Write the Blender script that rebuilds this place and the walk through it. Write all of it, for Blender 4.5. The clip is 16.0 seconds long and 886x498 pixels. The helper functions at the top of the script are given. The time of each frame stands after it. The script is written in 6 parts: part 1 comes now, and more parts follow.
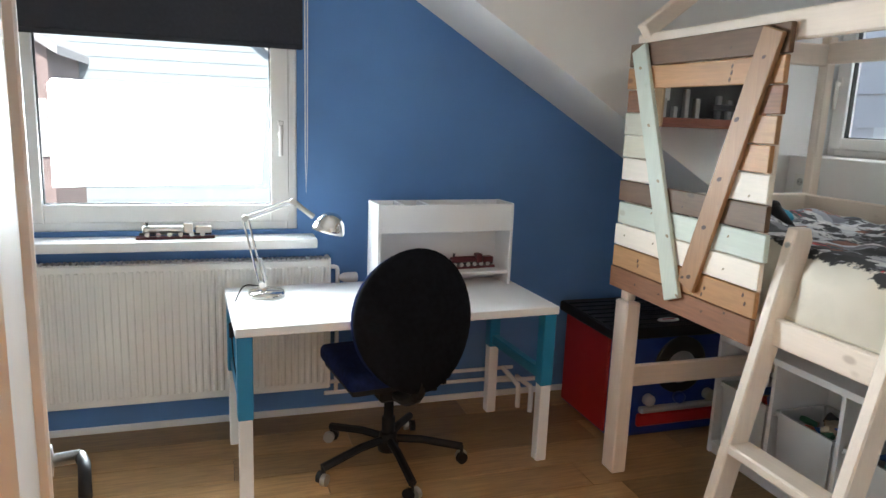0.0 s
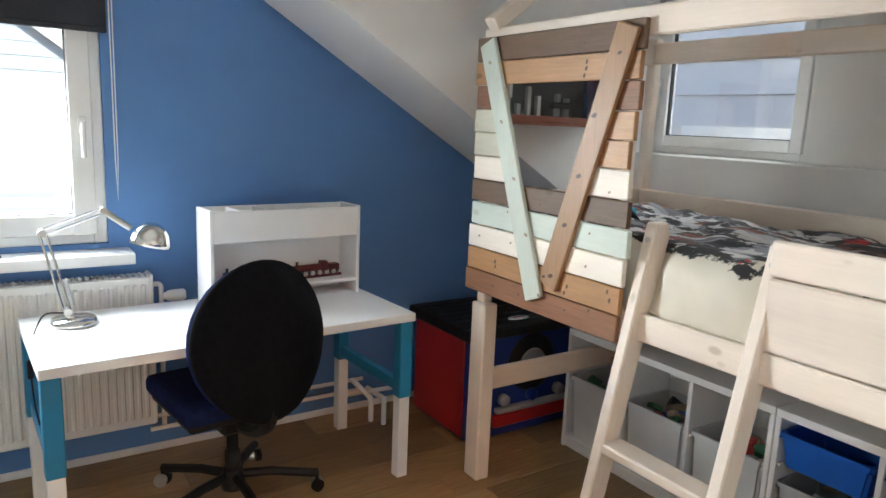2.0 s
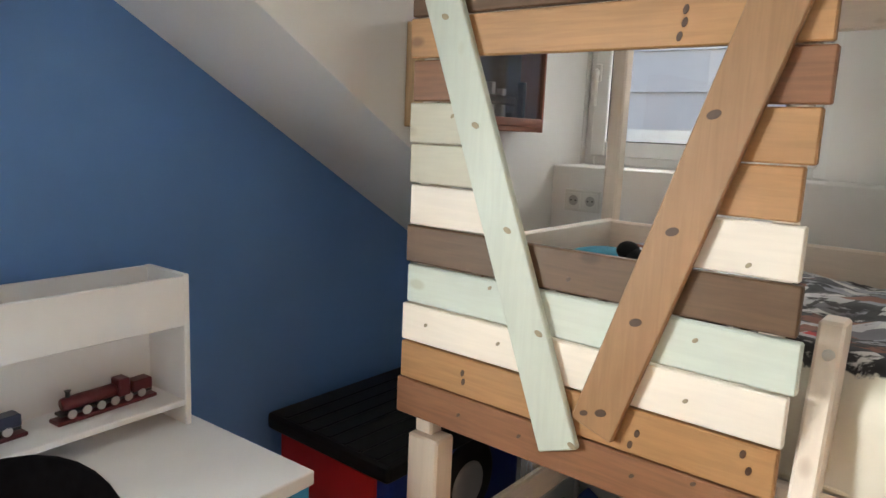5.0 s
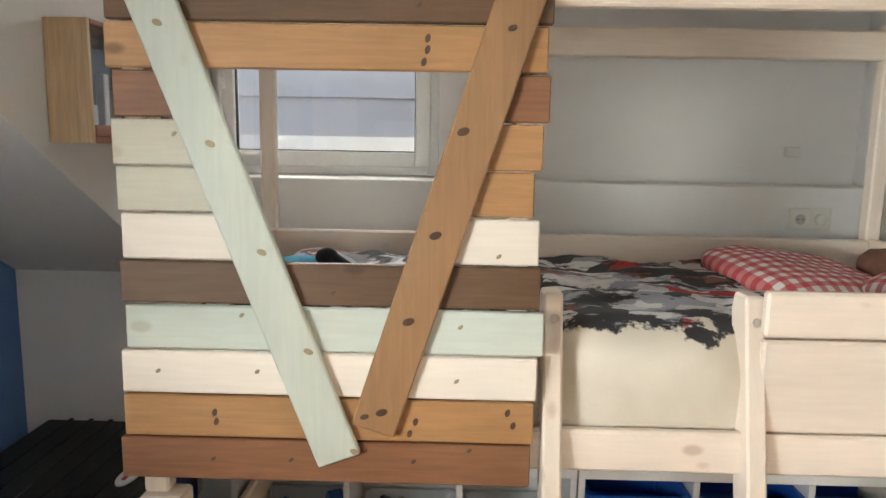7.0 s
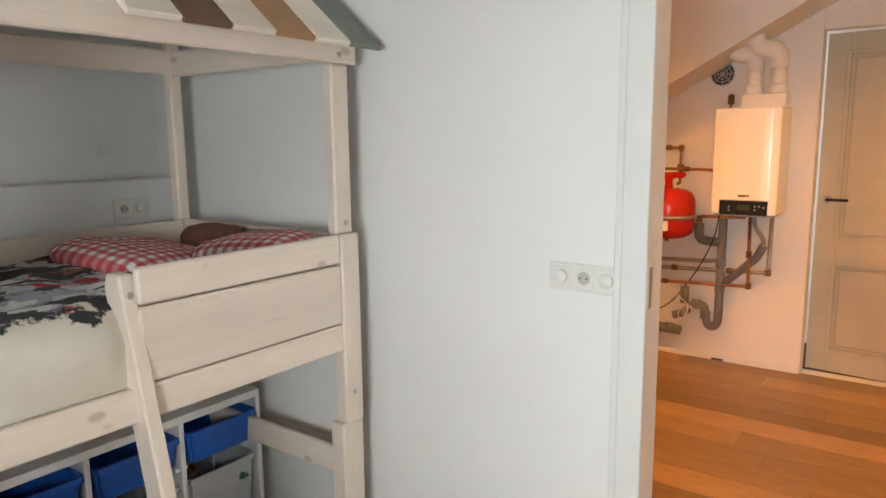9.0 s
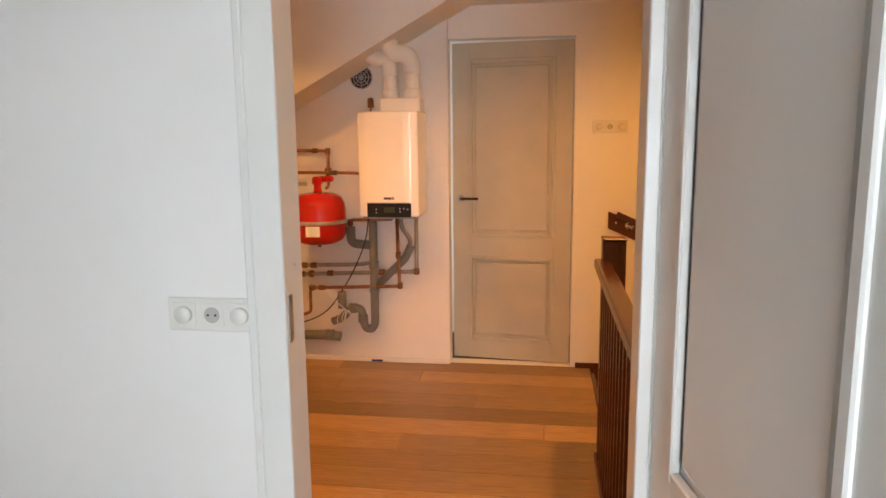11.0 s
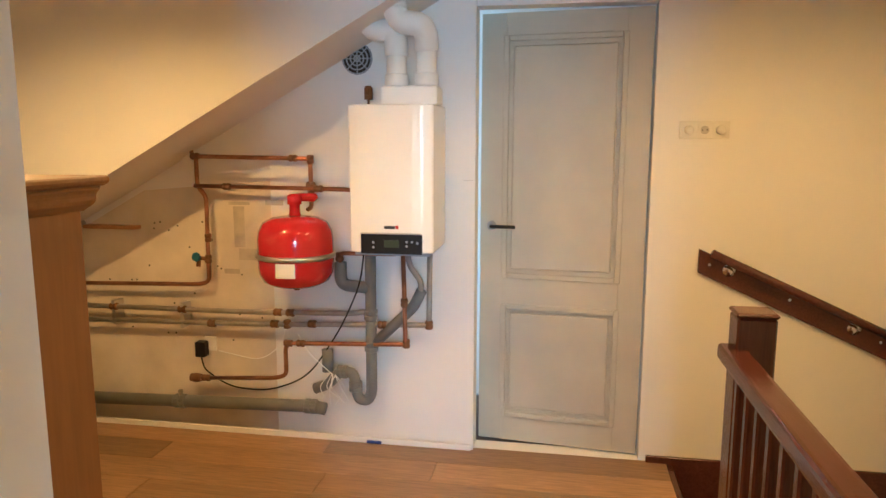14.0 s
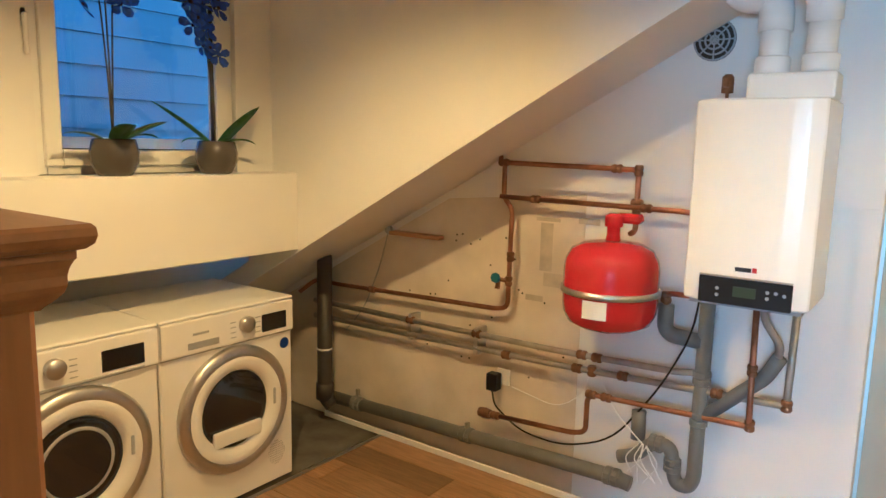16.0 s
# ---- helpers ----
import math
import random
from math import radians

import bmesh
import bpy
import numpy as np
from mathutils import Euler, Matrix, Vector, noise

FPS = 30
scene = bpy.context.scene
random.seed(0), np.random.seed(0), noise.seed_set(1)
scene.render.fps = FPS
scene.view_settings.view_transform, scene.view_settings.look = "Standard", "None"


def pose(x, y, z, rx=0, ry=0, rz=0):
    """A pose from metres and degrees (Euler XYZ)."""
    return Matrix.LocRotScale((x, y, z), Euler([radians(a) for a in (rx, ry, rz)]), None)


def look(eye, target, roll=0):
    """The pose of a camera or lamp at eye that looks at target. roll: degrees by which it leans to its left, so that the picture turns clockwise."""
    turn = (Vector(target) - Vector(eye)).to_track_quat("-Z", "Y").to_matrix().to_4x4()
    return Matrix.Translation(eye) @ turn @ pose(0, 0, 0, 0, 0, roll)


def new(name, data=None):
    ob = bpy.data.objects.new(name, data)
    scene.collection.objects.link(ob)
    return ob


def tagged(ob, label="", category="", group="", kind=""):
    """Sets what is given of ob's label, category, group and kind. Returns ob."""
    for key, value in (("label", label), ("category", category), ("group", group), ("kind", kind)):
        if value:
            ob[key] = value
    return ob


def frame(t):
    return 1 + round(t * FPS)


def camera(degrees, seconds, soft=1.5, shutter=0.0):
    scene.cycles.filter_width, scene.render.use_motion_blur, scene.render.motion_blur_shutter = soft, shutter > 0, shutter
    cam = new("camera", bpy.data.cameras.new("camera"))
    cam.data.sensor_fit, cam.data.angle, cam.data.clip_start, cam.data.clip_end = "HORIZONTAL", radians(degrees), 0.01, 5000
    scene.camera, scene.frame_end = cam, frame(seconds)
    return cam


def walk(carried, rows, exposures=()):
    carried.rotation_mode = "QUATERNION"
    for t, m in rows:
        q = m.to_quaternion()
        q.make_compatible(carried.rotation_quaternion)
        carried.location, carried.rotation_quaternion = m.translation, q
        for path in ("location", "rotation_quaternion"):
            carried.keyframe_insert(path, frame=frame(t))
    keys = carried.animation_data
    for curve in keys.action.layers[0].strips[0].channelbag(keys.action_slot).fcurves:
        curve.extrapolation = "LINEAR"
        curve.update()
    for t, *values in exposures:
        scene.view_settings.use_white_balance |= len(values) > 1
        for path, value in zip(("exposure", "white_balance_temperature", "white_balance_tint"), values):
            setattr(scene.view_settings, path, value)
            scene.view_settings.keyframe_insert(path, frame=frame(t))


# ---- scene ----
cam = camera(65.5, 16.0)
PATH = [
    (0, (0.162, 0.207, 1.568), (0.778, 2.072, 1.188), 2.2),
    (0.5, (0.142, 0.286, 1.559), (0.922, 2.089, 1.184), 2.3),
    (1, (0.107, 0.344, 1.548), (1.028, 2.081, 1.182), 2.3),
    (1.5, (0.112, 0.399, 1.549), (1.127, 2.083, 1.183), 2.4),
    (2, (0.131, 0.454, 1.548), (1.215, 2.096, 1.188), 2.4),
    (2.5, (0.197, 0.565, 1.542), (1.32, 2.18, 1.18), 2.4),
    (3, (0.343, 0.792, 1.549), (1.49, 2.39, 1.185), 2.4),
    (3.5, (0.446, 1.017, 1.533), (1.647, 2.576, 1.176), 2.4),
    (3.7, (0.46, 1.128, 1.534), (1.707, 2.651, 1.179), 2.4),
    (5.8, (0.664, 1.976, 1.574), (2.449, 2.82, 1.256), 1.8),
    (6, (0.632, 2.034, 1.581), (2.481, 2.728, 1.268), 1.5),
    (6.5, (0.553, 2.086, 1.574), (2.494, 2.458, 1.269), 1.3),
    (7, (0.45, 2.105, 1.568), (2.426, 2.145, 1.267), 1.0),
    (7.5, (0.353, 2.151, 1.575), (2.3, 1.806, 1.276), 0.7),
    (8, (0.299, 2.254, 1.572), (2.064, 1.36, 1.279), 0.1),
    (8.3, (0.262, 2.321, 1.574), (1.862, 1.158, 1.276), -0.1),
    (8.5, (0.26, 2.341, 1.573), (1.725, 1.013, 1.271), -0.2),
    (9, (0.228, 2.376, 1.589), (1.395, 0.782, 1.276), -0.6),
    (9.5, (0.212, 2.368, 1.597), (1.125, 0.617, 1.281), -0.7),
    (9.6, (0.209, 2.37, 1.593), (1.086, 0.599, 1.285), -0.9),
    (10, (0.216, 2.332, 1.61), (0.888, 0.476, 1.286), -0.6),
    (10.2, (0.222, 2.298, 1.61), (0.804, 0.412, 1.285), -0.6),
    (12.3, (0.428, 1.439, 1.576), (0.445, -0.536, 1.262), -0.3),
    (12.5, (0.453, 1.343, 1.584), (0.457, -0.633, 1.273), -0.3),
    (13, (0.49, 1.149, 1.593), (0.502, -0.828, 1.29), -0.2),
    (13.2, (0.489, 1.071, 1.592), (0.532, -0.905, 1.285), -0.1),
    (13.5, (0.49, 0.967, 1.589), (0.612, -1.006, 1.282), -0.1),
    (14, (0.504, 0.758, 1.596), (0.84, -1.19, 1.293), 0.1),
    (14.5, (0.511, 0.578, 1.593), (1.106, -1.307, 1.289), 0.5),
    (15, (0.588, 0.424, 1.588), (1.385, -1.383, 1.276), 0.6),
    (15.5, (0.69, 0.25, 1.594), (1.67, -1.467, 1.295), 0.9),
    (16, (0.754, 0.105, 1.596), (1.922, -1.491, 1.3), 1.3),
]
EXPOSURES = [(0, 1.1, 6550, 7), (3.5, 1.3, 6800, 7), (6, 1.22, 7400, 10), (8, 1.0, 7400, 10), (9.2, 0.55, 6900, 10), (10.2, 0.48, 6700, 10), (12.3, 0.55, 6700, 12), (13.2, 0.72, 5000, -2), (14, 0.88, 4300, -13), (16, 0.95, 3750, -17)]
walk(cam, [(t, look(eye, target, roll)) for t, eye, target, roll in PATH], EXPOSURES)

# ---- world, lights ----
world = bpy.data.worlds.new("sky")
scene.world = world
world.use_nodes = True
wn = world.node_tree
sky = wn.nodes.new("ShaderNodeTexSky")
sky.sky_type = "NISHITA"
sky.sun_disc = False
sky.sun_elevation = radians(40)
sky.sun_rotation = radians(159)
wn.links.new(sky.outputs["Color"], wn.nodes["Background"].inputs["Color"])
wn.nodes["Background"].inputs["Strength"].default_value = 0.15


def area_lamp(name, m, w, h, watts, color, spread=180):
    d = bpy.data.lights.new(name, "AREA")
    d.shape, d.size, d.size_y, d.energy, d.color = "RECTANGLE", w, h, watts, color
    d.spread = radians(spread)
    ob = new(name, d)
    ob.matrix_world = m
    return ob


SUN = bpy.data.lights.new("sun", "SUN")
SUN.energy, SUN.angle, SUN.color = 4.0, radians(0.6), (1.0, 0.95, 0.88)
new("sun", SUN).matrix_world = look((0, 0, 8), (-3.2, 8.5, 0.8))
area_lamp("daylight_large_window", look((-0.08, 3.86, 1.42), (0.50, 1.66, 0.92)), 0.98, 0.50, 24, (0.84, 0.93, 1.0), 120)
area_lamp("daylight_dormer_window", look((4.05, 2.75, 2.62), (2.6, 2.4, 1.3)), 0.85, 0.6, 82, (0.86, 0.93, 1.0))
area_lamp("daylight_landing_window", look((4.10, -1.55, 2.72), (2.7, -1.7, 1.3)), 0.85, 0.6, 130, (0.72, 0.86, 1.0))
for lx, ly, watts, cone in ((-0.25, -1.30, 60, 168), (0.95, -1.00, 30, 150), (2.25, -1.05, 78, 155)):
    LAMP = bpy.data.lights.new("landing_downlight", "SPOT")
    LAMP.energy, LAMP.color, LAMP.shadow_soft_size = watts, (1.0, 0.42, 0.095), 0.03
    LAMP.spot_size, LAMP.spot_blend = radians(cone), 0.6
    new("landing_downlight", LAMP).location = (lx, ly, 2.445)


# ---- materials ----
def mat(name, color, rough=0.6, metal=0.0, vary=0.08, scale=6.0, bump=0.05, bscale=120.0, stretch=(1, 1, 1), spec=0.5, random=0.0, coat=0.0):
    """Principled material with two scales of colour variation and fine relief."""
    m = bpy.data.materials.new(name)
    m.use_nodes = True
    nt = m.node_tree
    b = nt.nodes["Principled BSDF"]
    b.inputs["Roughness"].default_value = rough
    b.inputs["Metallic"].default_value = metal
    b.inputs["Specular IOR Level"].default_value = spec
    b.inputs["Coat Weight"].default_value = coat
    tc = nt.nodes.new("ShaderNodeTexCoord")
    mp = nt.nodes.new("ShaderNodeMapping")
    mp.inputs["Scale"].default_value = stretch
    nt.links.new(tc.outputs["Object"], mp.inputs["Vector"])
    n1 = nt.nodes.new("ShaderNodeTexNoise")
    n1.inputs["Scale"].default_value = scale
    n1.inputs["Detail"].default_value = 4
    n2 = nt.nodes.new("ShaderNodeTexNoise")
    n2.inputs["Scale"].default_value = bscale
    n2.inputs["Detail"].default_value = 3
    nt.links.new(mp.outputs[0], n1.inputs["Vector"])
    nt.links.new(mp.outputs[0], n2.inputs["Vector"])
    ramp = nt.nodes.new("ShaderNodeValToRGB")
    c = Vector(color)
    ramp.color_ramp.elements[0].position, ramp.color_ramp.elements[1].position = 0.3, 0.7
    ramp.color_ramp.elements[0].color = (*(c * (1 - vary)), 1)
    ramp.color_ramp.elements[1].color = (*[min(1, v * (1 + vary)) for v in c], 1)
    nt.links.new(n1.outputs["Fac"], ramp.inputs["Fac"])
    out = ramp.outputs["Color"]
    if random:
        oi = nt.nodes.new("ShaderNodeObjectInfo")
        hsv = nt.nodes.new("ShaderNodeHueSaturation")
        mr = nt.nodes.new("ShaderNodeMapRange")
        mr.inputs["To Min"].default_value, mr.inputs["To Max"].default_value = 1 - random, 1 + random
        nt.links.new(oi.outputs["Random"], mr.inputs["Value"])
        nt.links.new(mr.outputs[0], hsv.inputs["Value"])
        nt.links.new(out, hsv.inputs["Color"])
        out = hsv.outputs["Color"]
    nt.links.new(out, b.inputs["Base Color"])
    if bump:
        bp = nt.nodes.new("ShaderNodeBump")
        bp.inputs["Strength"].default_value = bump
        bp.inputs["Distance"].default_value = 0.002
        nt.links.new(n2.outputs["Fac"], bp.inputs["Height"])
        nt.links.new(bp.outputs[0], b.inputs["Normal"])
    return m


def wood(name, color, axis=1, rough=0.55, grain=0.22, knots=0.5, knot_color=None, knot_scale=8.0, random=0.06, ring=26.0):
    """Board wood: stretched grain along one local axis and dark knots."""
    m = mat(name, color, rough, vary=0.10, scale=3.0, bump=0.12, bscale=60.0,
            stretch=[0.25 if i == axis else 2.0 for i in range(3)], random=random)
    nt = m.node_tree
    b = nt.nodes["Principled BSDF"]
    base = b.inputs["Base Color"].links[0].from_socket
    tc = nt.nodes.new("ShaderNodeTexCoord")
    oi = nt.nodes.new("ShaderNodeObjectInfo")
    off = nt.nodes.new("ShaderNodeVectorMath")
    off.operation = "MULTIPLY_ADD"
    comb = nt.nodes.new("ShaderNodeCombineXYZ")
    for i in range(3):
        nt.links.new(oi.outputs["Random"], comb.inputs[i])
    off.inputs[1].default_value = (7, 11, 5)
    nt.links.new(comb.outputs[0], off.inputs[0])
    nt.links.new(tc.outputs["Object"], off.inputs[2])
    mp = nt.nodes.new("ShaderNodeMapping")
    mp.inputs["Scale"].default_value = [0.07 if i == axis else 1.0 for i in range(3)]
    nt.links.new(off.outputs[0], mp.inputs["Vector"])
    g = nt.nodes.new("ShaderNodeTexNoise")
    g.inputs["Scale"].default_value = ring * 4
    g.inputs["Detail"].default_value = 5
    g.inputs["Distortion"].default_value = 0.6
    nt.links.new(mp.outputs[0], g.inputs["Vector"])
    gr = nt.nodes.new("ShaderNodeMapRange")
    gr.inputs["From Min"].default_value, gr.inputs["From Max"].default_value = 0.35, 0.7
    gr.inputs["To Min"].default_value, gr.inputs["To Max"].default_value = 1 + grain * 0.35, 1 - grain
    nt.links.new(g.outputs["Fac"], gr.inputs["Value"])
    mul = nt.nodes.new("ShaderNodeMix")
    mul.data_type, mul.blend_type = "RGBA", "MULTIPLY"
    mul.inputs["Factor"].default_value = 1.0
    nt.links.new(base, mul.inputs["A"])
    nt.links.new(gr.outputs[0], mul.inputs["B"])
    out = mul.outputs["Result"]
    if knots:
        mk = nt.nodes.new("ShaderNodeMapping")
        mk.inputs["Scale"].default_value = [0.55 if i == axis else 1.0 for i in range(3)]
        nt.links.new(off.outputs[0], mk.inputs["Vector"])
        v = nt.nodes.new("ShaderNodeTexVoronoi")
        v.inputs["Scale"].default_value = knot_scale
        v.inputs["Randomness"].default_value = 1.0
        nt.links.new(mk.outputs[0], v.inputs["Vector"])
        kr = nt.nodes.new("ShaderNodeMapRange")
        kr.inputs["From Min"].default_value, kr.inputs["From Max"].default_value = 0.034 * knot_scale / 4, 0.062 * knot_scale / 4
        kr.inputs["To Min"].default_value, kr.inputs["To Max"].default_value = knots, 0.0
        nt.links.new(v.outputs["Distance"], kr.inputs["Value"])
        mx = nt.nodes.new("ShaderNodeMix")
        mx.data_type = "RGBA"
        mx.inputs["B"].default_value = (*(knot_color or [q * 0.35 for q in color]), 1)
        nt.links.new(kr.outputs[0], mx.inputs["Factor"])
        nt.links.new(out, mx.inputs["A"])
        out = mx.outputs["Result"]
    nt.links.new(out, b.inputs["Base Color"])
    return m


WHITE_WALL = mat("white_wall_paint", (0.80, 0.79, 0.77), 0.85, vary=0.02, scale=2, bump=0.08, bscale=220)
BLUE_WALL = mat("blue_wall_paint", (0.105, 0.235, 0.50), 0.75, vary=0.05, scale=2.5, bump=0.08, bscale=220)
WHITE_PVC = mat("white_pvc", (0.82, 0.82, 0.80), 0.35, vary=0.02, bump=0.0)
WHITE_LAQ = mat("white_lacquer", (0.82, 0.82, 0.82), 0.35, vary=0.02, bump=0.02)
WHITE_ENAMEL = mat("white_enamel", (0.84, 0.83, 0.80), 0.25, vary=0.02, bump=0.0)
DOOR_WHITE = mat("painted_door", (0.74, 0.74, 0.71), 0.45, vary=0.03, scale=3, bump=0.04, bscale=90)
TEAL = mat("teal_blue_lacquer", (0.012, 0.20, 0.38), 0.4, vary=0.04, bump=0.0)
BLACK_PLASTIC = mat("black_plastic", (0.010, 0.010, 0.012), 0.5, vary=0.15, bump=0.03, spec=0.25)
BLACK_FABRIC = mat("black_fabric", (0.007, 0.0075, 0.010), 0.9, vary=0.25, scale=40, bump=0.4, bscale=600, spec=0.06)
NAVY_FABRIC = mat("navy_fabric", (0.012, 0.022, 0.085), 0.9, vary=0.25, scale=40, bump=0.4, bscale=600, spec=0.06)
CHROME = mat("chrome", (0.75, 0.73, 0.70), 0.16, 1.0, vary=0.03, bump=0.0)
STEEL = mat("brushed_steel", (0.55, 0.54, 0.52), 0.35, 1.0, vary=0.05, bump=0.02)
ROLLER = mat("dark_roller_fabric", (0.030, 0.032, 0.042), 0.9, vary=0.1, scale=60, bump=0.15, bscale=400)
WHITEWASH = wood("whitewashed_pine", (0.80, 0.685, 0.58), 1, 0.55, 0.045, 0.6, (0.42, 0.30, 0.22), 8.0)
WHITEWASH_Z = wood("whitewashed_pine_upright", (0.80, 0.685, 0.58), 2, 0.55, 0.045, 0.6, (0.42, 0.30, 0.22), 8.0)
WHITEWASH_X = wood("whitewashed_pine_cross", (0.80, 0.685, 0.58), 0, 0.55, 0.045, 0.6, (0.42, 0.30, 0.22), 8.0)
PINE = wood("orange_pine", (0.40, 0.205, 0.085), 1, 0.5, 0.14, 0.7, (0.13, 0.06, 0.03))
PINE_Z = wood("orange_pine_upright", (0.225, 0.10, 0.022), 2, 0.45, 0.12, 0.7, (0.16, 0.06, 0.025), 3.0)
PINE_X = wood("orange_pine_cross", (0.225, 0.10, 0.022), 0, 0.45, 0.12, 0.7, (0.16, 0.06, 0.025), 3.0)
BROWN_WOOD = wood("brown_stained_wood", (0.135, 0.07, 0.034), 1, 0.55, 0.18, 0.6)
RED_WOOD = wood("red_brown_stained_wood", (0.235, 0.10, 0.046), 1, 0.55, 0.2, 0.5)
MINT_WOOD = wood("mint_stained_wood", (0.55, 0.60, 0.53), 1, 0.55, 0.05, 0.5, (0.36, 0.34, 0.24))
CREAM_WOOD = wood("cream_stained_wood", (0.58, 0.55, 0.44), 1, 0.55, 0.06, 0.5, (0.4, 0.33, 0.22))
WHITE_WOOD = wood("white_stained_wood", (0.82, 0.74, 0.64), 1, 0.55, 0.04, 0.35, (0.5, 0.38, 0.28))
TAN_WOOD = wood("tan_stained_wood", (0.31, 0.165, 0.075), 2, 0.5, 0.13, 0.75, (0.12, 0.05, 0.03))
MINT_WOOD_Z = wood("mint_stained_wood_upright", (0.51, 0.55, 0.48), 2, 0.55, 0.05, 0.5, (0.36, 0.34, 0.24))
FLOOR_WOOD = wood("oak_floor_boards", (0.335, 0.20, 0.085), 0, 0.36, 0.3, 0.45, (0.10, 0.05, 0.025), 2.0, random=0.38)
FLOOR_BASE = mat("floor_joint", (0.09, 0.05, 0.03), 0.8)
SCREED = mat("bare_grey_screed", (0.13, 0.12, 0.105), 0.85, vary=0.3, scale=7, bump=0.4, bscale=40)
MAHOGANY = wood("dark_mahogany_varnish", (0.075, 0.022, 0.014), 2, 0.25, 0.3, 0.0)
MAHOGANY_Y = wood("dark_mahogany_varnish_rail", (0.085, 0.026, 0.016), 1, 0.22, 0.3, 0.0)
COPPER = mat("aged_copper", (0.33, 0.165, 0.095), 0.38, 1.0, vary=0.25, scale=14, bump=0.05)
GREY_PIPE = mat("grey_steel_pipe", (0.34, 0.32, 0.29), 0.45, 0.6, vary=0.2, scale=12, bump=0.06)
GREY_PVC = mat("grey_pvc_pipe", (0.15, 0.155, 0.155), 0.45, vary=0.12, scale=10, bump=0.03)
BRASS = mat("tarnished_brass", (0.20, 0.11, 0.06), 0.5, 0.8, vary=0.3, scale=20)
TANK_RED = mat("red_tank_paint", (0.46, 0.010, 0.010), 0.16, vary=0.06, bump=0.0, coat=0.3)
RUBBER = mat("black_rubber", (0.02, 0.02, 0.02), 0.7, vary=0.1)
PLASTER = mat("stained_plaster", (0.66, 0.60, 0.51), 0.9, vary=0.16, scale=3.0, bump=0.35, bscale=60)


def glass_mat(name, color=(1, 1, 1), rough=0.0):
    m = bpy.data.materials.new(name)
    m.use_nodes = True
    b = m.node_tree.nodes["Principled BSDF"]
    b.inputs["Base Color"].default_value = (*color, 1)
    b.inputs["Roughness"].default_value = rough
    b.inputs["Transmission Weight"].default_value = 1.0
    b.inputs["IOR"].default_value = 1.45
    return m


def glow_mat(name, color, strength):
    m = bpy.data.materials.new(name)
    m.use_nodes = True
    b = m.node_tree.nodes["Principled BSDF"]
    b.inputs["Base Color"].default_value = (*color, 1)
    b.inputs["Emission Color"].default_value = (*color, 1)
    b.inputs["Emission Strength"].default_value = strength
    return m


GLASS = glass_mat("window_glass")


# ---- mesh helpers ----
def mesh_object(name, bm, material, parent=None, smooth=False):
    me = bpy.data.meshes.new(name)
    bm.normal_update()
    bm.to_mesh(me)
    bm.free()
    me.materials.append(material)
    if smooth:
        for p in me.polygons:
            p.use_smooth = True
    ob = new(name, me)
    if parent is not None:
        ob.parent = parent
    return ob


def part(name, bm, material, parent, label="", smooth=False):
    return tagged(mesh_object(name, bm, material, parent, smooth), label)


def thing(name, at, label, category, group="", kind="", rz=0.0):
    e = new(name)
    e.empty_display_size = 0.1
    e.matrix_world = pose(*at, 0, 0, rz)
    return tagged(e, label, category, group, kind)


def box(x0, x1, y0, y1, z0, z1, bevel=0.0, bm=None, m=None, seg=1):
    """A box between the given limits, with bevelled edges; appended to bm if given."""
    b = bmesh.new()
    bmesh.ops.create_cube(b, size=1)
    bmesh.ops.transform(b, matrix=Matrix.Translation(((x0 + x1) / 2, (y0 + y1) / 2, (z0 + z1) / 2)) @ Matrix.Diagonal((x1 - x0, y1 - y0, z1 - z0, 1)), verts=b.verts)
    if bevel:
        bmesh.ops.bevel(b, geom=b.edges[:], offset=bevel, segments=seg, affect="EDGES", profile=0.6)
    if m is not None:
        bmesh.ops.transform(b, matrix=m, verts=b.verts)
    return join(bm, b)


def join(bm, b):
    if bm is None:
        return b
    me = bpy.data.meshes.new("join")
    b.to_mesh(me)
    b.free()
    bm.from_mesh(me)
    bpy.data.meshes.remove(me)
    return bm


def lathe(profile, seg=24, m=None, bm=None, cap=True):
    """A body turned round z from (radius, height) pairs."""
    b = bmesh.new()
    rings = []
    for r, z in profile:
        rings.append([b.verts.new((r * math.cos(2 * math.pi * i / seg), r * math.sin(2 * math.pi * i / seg), z)) for i in range(seg)])
    for a, c in zip(rings, rings[1:]):
        for i in range(seg):
            b.faces.new((a[i], a[(i + 1) % seg], c[(i + 1) % seg], c[i]))
    if cap:
        b.faces.new(rings[0][::-1])
        b.faces.new(rings[-1])
    bmesh.ops.recalc_face_normals(b, faces=b.faces[:])
    if m is not None:
        bmesh.ops.transform(b, matrix=m, verts=b.verts)
    return join(bm, b)


